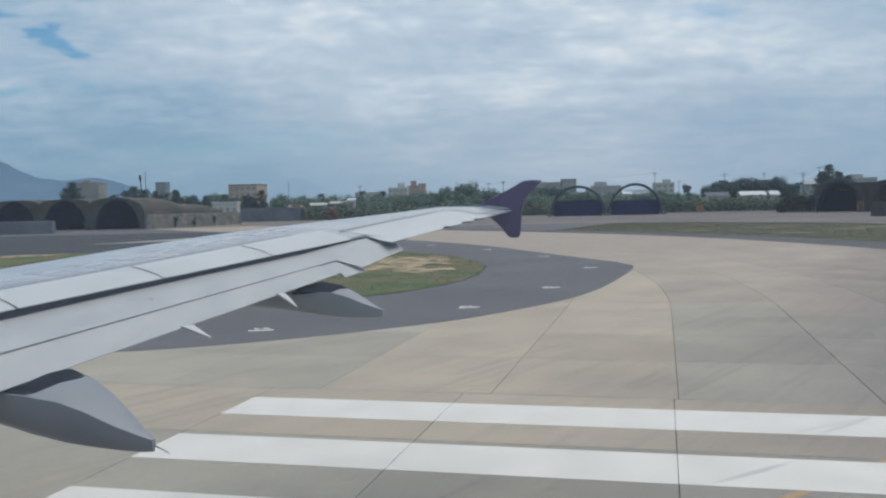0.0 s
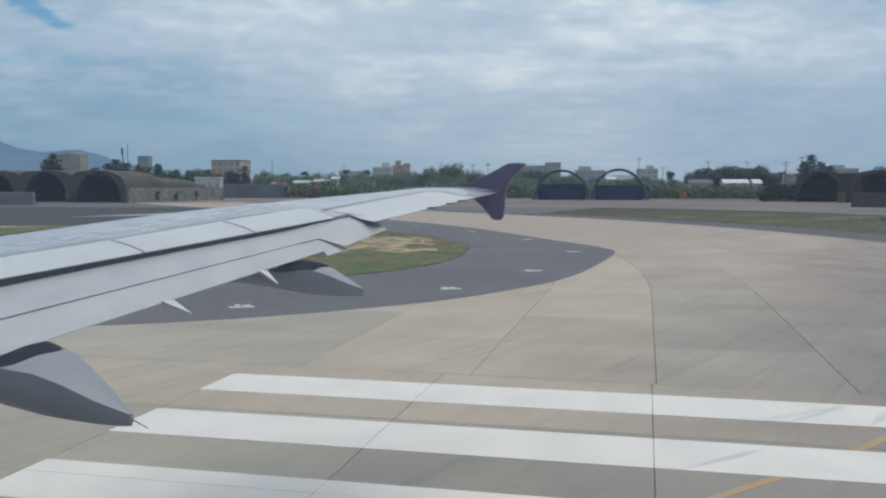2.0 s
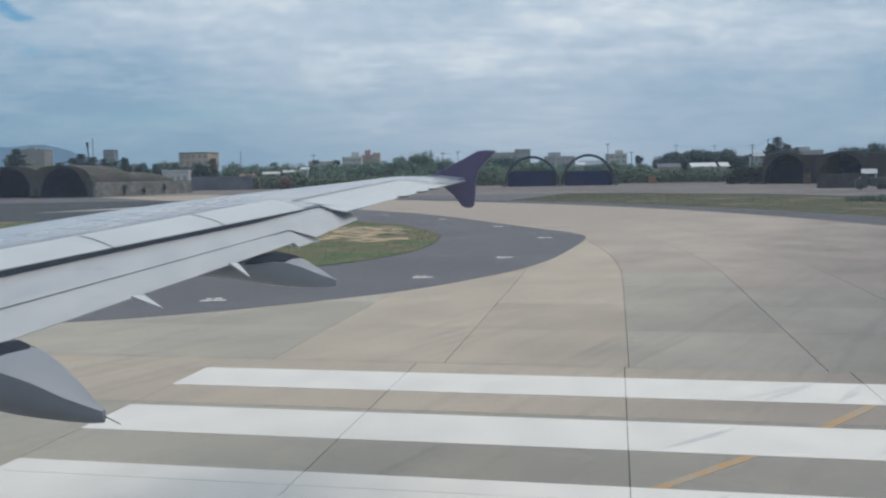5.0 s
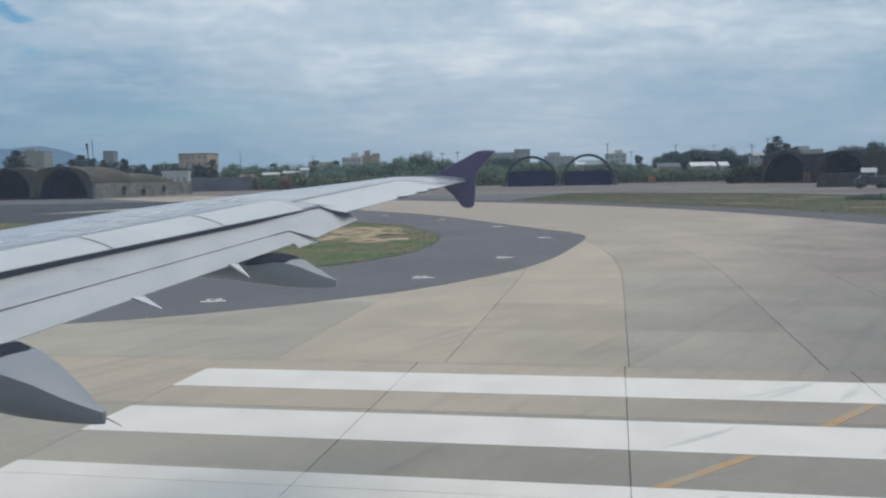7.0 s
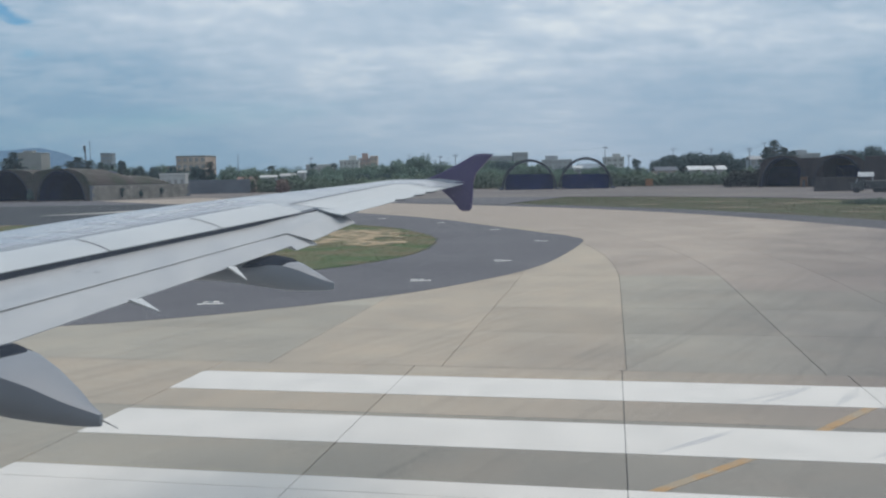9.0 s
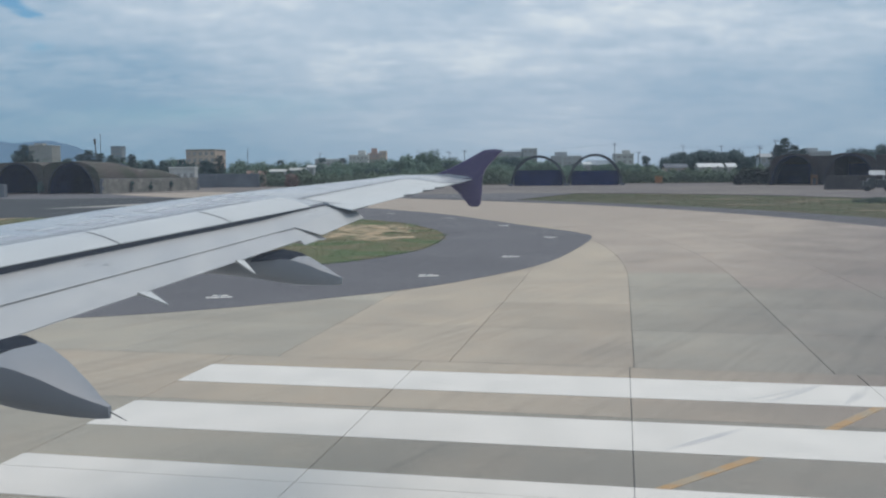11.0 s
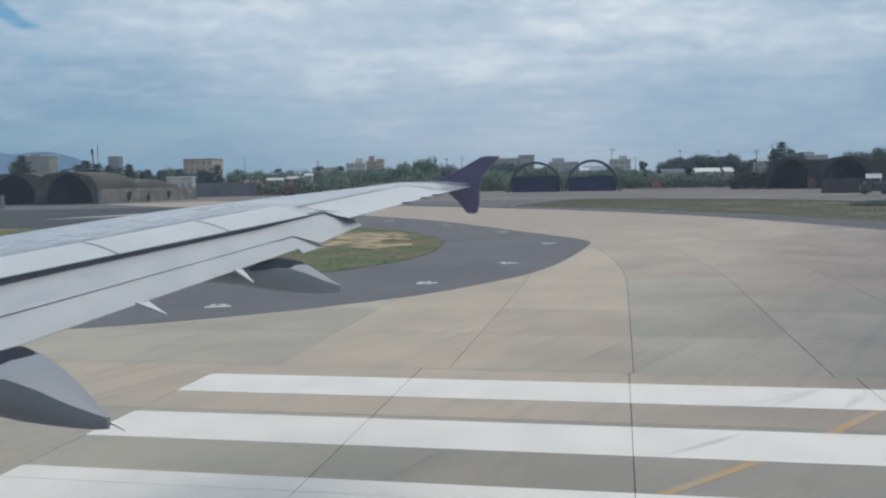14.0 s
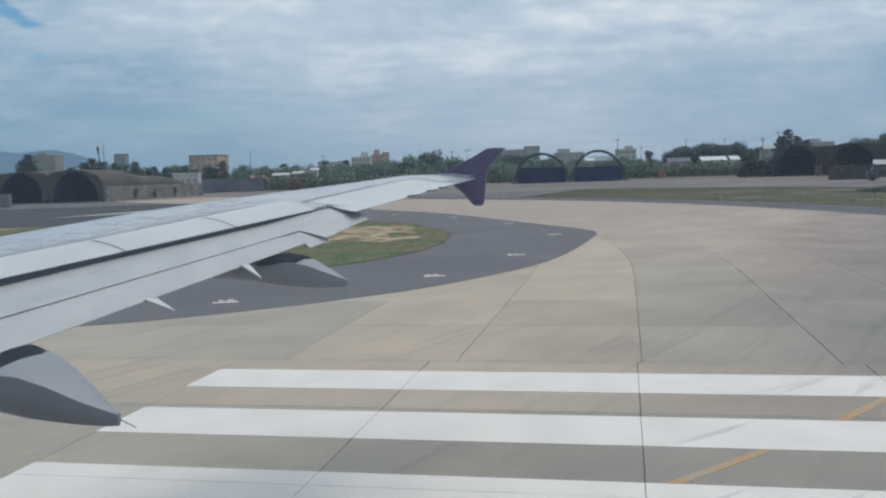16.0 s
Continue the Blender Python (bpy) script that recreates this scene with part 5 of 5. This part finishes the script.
weed = thing("shrub", "low dark weedy shrub on the grass verge", "shrub", "verge shrubs")
part("stem", rodded((0, 0, 0), (0, 0, 0.7), 0.05, 0.03, n=5), M_BARK, weed)
vs, fs = leaf_crown(91, 380, 2.2, 0.3, 0.35, 0.16, lumps=16)
me = bpy.data.meshes.new("leaves")
me.from_pydata(vs, [], fs)
me.materials.append(M_SCRUB)
o = new("leaves", me)
o.parent = weed
M_RUSSET = material("russet leaves", (0.26, 0.155, 0.135), rough=0.9, var=0.25, scale=0.8, fine=4, second=(0.15, 0.13, 0.10), by_island=0.25, bump=0, spec=0.15)
bx, by = at_px(-17.3, 250)
bush = thing("bush", "russet-leaved bush standing at the apron edge", "shrub", at=pose(bx, by, -0.03))
part("stem", rodded((0, 0, 0), (0, 0, 2.2), 0.09, 0.04, n=5), M_BARK, bush)
vs, fs = leaf_crown(93, 1800, 2.3, 2.0, 2.6, 0.26, lumps=18)
me = bpy.data.meshes.new("leaves")
me.from_pydata(vs, [], fs)
me.materials.append(M_RUSSET)
o = new("leaves", me)
o.parent = bush
put(weed, [(46.6, 127, 0.6), (47.6, 126, 0.8), (48.7, 124, 0.8), (48.2, 129, 0.6), (49.6, 125, 0.8), (45.2, 128, 0.5), (50.6, 122, 0.8)])

# ---- buildings of the town ----


def building(b, d, w, h, deep, mat, storeys, bays, label, roof=None, turn=0, block=None, top=None):
    x, y = at_px(b, d)
    root = thing("building", label, "building", "town buildings", at=pose(x, y, -0.12, 0, 0, turn))
    walls = part("wall", boxed(-w / 2, w / 2, 0, deep, 0, h), mat, root)
    if roof is None:
        part("parapet", boxed(-w / 2 - 0.2, w / 2 + 0.2, -0.2, deep + 0.2, h, h + 0.8, bevel=0.1), top or mat, root)
    else:
        part("roof", loft(bmesh.new(), [[(x0, -0.6, h), (x0, deep / 2, h + 0.22 * deep + 0.3), (x0, deep + 0.6, h), (x0, deep + 0.6, h - 0.15), (x0, deep / 2, h + 0.22 * deep), (x0, -0.6, h - 0.15)] for x0 in (-w / 2 - 0.5, w / 2 + 0.5)]), roof, root)
    if block:
        bx, bw, bh = block
        part("roof_house", boxed(bx - bw / 2, bx + bw / 2, deep * 0.3, deep * 0.8, h + 0.8, h + 0.8 + bh), mat, root)
    if bays:
        step, rise = w / bays, h / storeys
        glass = mesh_of(boxed(-step * 0.28, step * 0.28, -0.06, 0.06, -rise * 0.26, rise * 0.26), "window", M_GLASS)
        sill = mesh_of(boxed(-step * 0.32, step * 0.32, -0.2, 0.06, -0.08, 0.08), "sill", mat)
        for i in range(bays):
            for j in range(storeys):
                o = new("window", glass)
                o.parent, o.location = root, (-w / 2 + step * (i + 0.5), -0.02, rise * (j + 0.55))
                s = new("sill", sill)
                s.parent, s.location = o, (0, 0, -rise * 0.3)
    return root


building(-45.0, 620, 16, 25, 14, M_CREAM, 6, 5, "hazy cream concrete apartment block above the shelters", block=(-3, 6, 1.6))
building(-36.6, 900, 10.5, 33, 12, M_MIST, 7, 4, "slim grey apartment tower in the distance")
building(-27.3, 520, 17.5, 18.5, 16, M_TAN, 5, 5, "tan rendered five-storey block with a dark roof edge", turn=-8, top=M_MOSS)
building(-30.1, 520, 7, 12.5, 12, M_PINK, 3, 2, "faded pinkish rendered annexe")
building(-29.4, 300, 8.4, 6.6, 4, M_PALE, 1, 4, "long low pale rendered house")
building(-18.8, 362, 6, 5.8, 2.6, M_GREY, 2, 3, "small pale house with a white sheet roof among bushes", roof=M_PALE)
building(-16.6, 362, 6, 6.3, 2.6, M_GREY, 2, 3, "small pale house with a white roof edge among trees", roof=M_PALE)
building(-15.1, 362, 2.6, 7.4, 2.4, M_PALE, 2, 1, "narrow white gabled house", roof=M_ROOFW)
building(-21.3, 342, 6.6, 4.6, 5, M_PINK, 1, 2, "small rendered house with a faded red roof", roof=M_ROOFR)
building(-13.2, 540, 16, 12.5, 9, M_PALE, 3, 5, "pale three-storey house above the trees")
building(-9.9, 620, 13, 16.5, 12, M_PALE, 5, 5, "pale concrete town house with a roof shelter", block=(2, 5, 3))
building(-8.2, 640, 8, 18, 12, M_PINK, 6, 3, "pinkish narrow town house", block=(0, 4, 3.5))
building(-7.2, 640, 5, 19.5, 10, M_TAN, 6, 2, "tan narrow town house")
building(6.6, 640, 19, 18.2, 15, M_GREY, 6, 7, "grey flat-roofed public building")
building(9.0, 640, 10, 20.4, 15, M_GREY, 6, 3, "taller grey wing of the public building")
building(13.1, 700, 22, 16.0, 14, M_GREY, 5, 6, "hazy grey stepped block behind the arches", block=(-4, 9, 3))
building(16.9, 395, 11.0, 7.4, 8, M_PALE, 2, 3, "pale low house with a grey roof seen through the arch", roof=M_MIST)
building(15.3, 380, 2.8, 7.6, 3, M_PALE, 2, 1, "small white gabled house seen through the arch", roof=M_ROOFW)
building(19.4, 560, 11, 14.6, 12, M_PALE, 5, 3, "pale narrow house beside the pole", block=(2, 4, 2))
building(25.1, 420, 10, 6.0, 7, M_TAN, 2, 4, "low tan house with a weathered grey roof", roof=M_WALLC)
building(28.9, 430, 11.4, 6.2, 7, M_PALE, 2, 4, "low hall with a bright white roof", roof=M_ROOFW)
building(31.2, 430, 3.8, 6.2, 7, M_PALE, 2, 2, "small hall with a white roof", roof=M_ROOFW)
building(35.0, 400, 5.2, 10.2, 6, M_GREY, 3, 2, "narrow white house with a dark roof edge", roof=M_GREY)
building(40.8, 560, 14, 15, 12, M_GREY, 6, 5, "grey flat-roofed block behind the shelter", block=(-3, 6, 2))

# ---- poles, masts and wires ----


def pole(b, d, h, arms=1, label="thin dark utility pole with cross arms", r=0.17, group="poles"):
    x, y = at_px(b, d)
    root = thing("utility_pole", label, "pole", group, at=pose(x, y, -0.12))
    part("shaft", rodded((0, 0, 0), (0, 0, h), r, r * 0.7, n=7), M_POLE, root)
    for k in range(arms):
        part("cross_arm", boxed(-1.3, 1.3, -0.09, 0.09, h - 0.6 - 1.1 * k, h - 0.4 - 1.1 * k), M_POLE, root)
    return Vector((x, y, h - 0.6))


tops = [pole(b, d, h, a) for b, d, h, a in ((-38.3, 420, 24, 0), (-22.1, 480, 18.5, 0), (-14.1, 480, 16.0, 1), (0.1, 440, 15.0, 1), (1.8, 440, 15.5, 1), (4.2, 440, 15.5, 1),
                                             (18.3, 400, 17.0, 1), (20.9, 460, 14.5, 1), (25.8, 460, 17.5, 1), (30.0, 470, 17.5, 1), (34.2, 400, 15.5, 2), (35.9, 390, 17.5, 1))]
x, y = at_px(-38.9, 420)
mast = thing("water_tower", "dark slender mast with a drum at its top", "tower", at=pose(x, y, -0.12))
part("shaft", rodded((1.3, 0, 0), (0.1, 0, 19.2), 0.36, 0.26, n=8), M_POLE, mast)
part("drum", rodded((0.1, 0, 19.0), (-0.1, 0, 21.8), 0.42, 0.62, n=12), M_POLE, mast)
for a, b in zip(tops[3:], tops[4:]):
    bm = bmesh.new()
    line = [a.lerp(b, t / 8) - Vector((0, 0, 0.8 * 4 * (t / 8) * (1 - t / 8))) for t in range(9)]
    for p, q in zip(line, line[1:]):
        rod(bm, p, q, 0.022, n=4)
    tagged(part("wire", bm, M_POLE), "thin dark sagging overhead wire between the poles", "wire", "overhead wires")

# far hills
bm = bmesh.new()
rows = []
for i in range(81):
    b = -62 + 34 * i / 80
    ridge = 275 * math.exp(-((b + 59) / 10) ** 2) + 128 * math.exp(-((b + 43) / 6) ** 2) + 6 * noise.noise((b * 0.6, 0, 0)) + 3 * noise.noise((b * 2.2, 4, 0))
    ridge *= min(1.0, (-30 - b) / 6.0) if b > -36 else 1.0
    x, y = at_px(b, 3900)
    rows.append([(x, y, max(ridge, 0) + 2), (x * 1.0, y - 250, max(ridge, 0) * 0.45 + 1), (x, y - 450, -1)])
loft(bm, rows, caps=False, closed=False)
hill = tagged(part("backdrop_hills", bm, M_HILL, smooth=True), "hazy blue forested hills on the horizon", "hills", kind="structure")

# ---- concrete slabs, last ----


def slab_mesh(quad, gap=0.009, top=0.0, low=-0.06, bev=0.008):
    """One paving slab between four corners, its edges set back from the joint and slightly rounded."""
    c = sum((Vector(q) for q in quad), Vector((0, 0))) / 4
    vs = []
    for inset, z in ((gap, low), (gap, top - bev), (gap + bev, top)):
        for q in quad:
            d = Vector(q) - c
            k = 1 - inset / (d.length * 0.70)
            vs.append((d.x * k, d.y * k, z))
    fs = [(8, 9, 10, 11)] + [(a + i, a + (i + 1) % 4, b + (i + 1) % 4, b + i) for a, b in ((0, 4), (4, 8)) for i in range(4)]
    return c, vs, fs


def pave(name, near, far, bed, mat, label):
    """Near slabs as pieces of their own, far ones joined, over a bed of joint filler."""
    root = tagged(part(name, bed, M_JOINT), label, "pavement", kind="structure")
    for quad, kind in near:
        c, vs, fs = slab_mesh(quad)
        me = bpy.data.meshes.new("slab")
        me.from_pydata(vs, [], fs)
        me.materials.append(kind)
        o = new("slab", me)
        o.parent, o.location = root, (c.x, c.y, 0)
    av, af = [], []
    for quad in far:
        c, vs, fs = slab_mesh(quad)
        n = len(av)
        av += [(x + c.x, y + c.y, z) for x, y, z in vs]
        af += [tuple(i + n for i in f) for f in fs]
    if av:
        me = bpy.data.meshes.new("far_slabs")
        me.from_pydata(av, [], af)
        me.materials.append(mat)
        o = tagged(new("far_slabs", me), kind="stuff")
        o.parent = root
    return root


def bed_of(outline, z=-0.022):
    bm = bmesh.new()
    vs = [bm.verts.new((*p, z)) for p in outline]
    for tri in tessellate_polygon([[Vector((*p, 0)) for p in outline]]):
        bm.faces.new([vs[i] for i in tri])
    bmesh.ops.recalc_face_normals(bm, faces=bm.faces)
    return bm


near, far = [], []
for i in range(-12, 14):
    for j in range(0, 10):
        u, v = -9.88 + SLAB_U * i, EDGE - SLAB_V * (j + 1)
        quad = [field(a, b) for a, b in ((u, v), (u + SLAB_U, v), (u + SLAB_U, v + SLAB_V), (u, v + SLAB_V))]
        if -4 <= i <= 5 and j <= 3:
            near.append((quad, M_TAN_SLAB if j == 0 or (i * 7 + j * 3) % 11 == 0 else M_GREY_SLAB))
        else:
            far.append(quad)
runway = pave("runway", near, far, bed_of([field(*p) for p in ((-75, EDGE), (62, EDGE), (62, -23.2), (-75, -23.2))]), M_GREY_SLAB, "pale worn concrete runway with dark slab joints")

LANE, LONG = 4.48, 5.13
near, far = [], []
for i in range(-12, 6):
    for j in range(0, 46):
        w, s = 0.33 + LANE * i, LONG * j
        e = min(w + LANE, 25.95)
        corners = ((w, s), (e, s), (e, s + LONG), (w, s + LONG))
        if w < -13.5 and s > 11 or w < -9 and s > 16 or w < -5 and s > 26 or w + LANE > 28:
            continue
        quad = [taxi(*c) for c in corners]
        if j < 12:
            near.append((quad, M_TAN_SLAB if i in (-2, -1) else M_GREEN_SLAB if i < -2 else M_GREEN_SLAB if j < (4 if i == 0 else 3) else M_DUSTY_SLAB))
        else:
            far.append(quad)
rim = [taxi(25.9, s) for s in range(0, 230, 5)] + [taxi(-6.5, s) for s in range(225, 40, -5)] + [taxi(-10, 30), taxi(-20, 22), taxi(-75, 14), taxi(-75, 0.01)]
taxiway = pave("taxiway", near, far, bed_of(rim, -0.024), M_DUSTY_SLAB, "pale concrete taxiway bending away between asphalt shoulders")


# dark sealant over the cross joints that have opened
def joint_seal(points, root, wide=0.035, z=0.0025):
    bm = bmesh.new()
    rows = []
    for i, p in enumerate(points):
        a, b = Vector(points[max(i - 1, 0)]), Vector(points[min(i + 1, len(points) - 1)])
        n = Vector((-(b - a).y, (b - a).x)).normalized() * wide * (0.35 + 0.65 * abs(noise.noise((p[0] * 0.35, p[1] * 0.35, 0.5))) * 1.6)
        rows.append([(p[0] - n.x, p[1] - n.y, z), (p[0] + n.x, p[1] + n.y, z)])
    loft(bm, rows, caps=False, closed=False)
    return part("joint_seal", bm, M_SEALANT, root)


for v in (EDGE, EDGE - SLAB_V, EDGE - 2 * SLAB_V):
    joint_seal([field(-40 + 0.5 * i, v) for i in range(160)], runway, 0.05 if v == EDGE else 0.04)
for w0, w1, s in ((-4.2, 0.33, LONG), (-8.6, -4.2, LONG), (-13.1, -8.6, LONG), (0.33, 4.8, 4 * LONG), (-4.2, 0.33, 2 * LONG), (4.8, 9.3, 3 * LONG)):
    joint_seal([taxi(w0 + (w1 - w0) * i / 16, s) for i in range(17)], taxiway, 0.05)
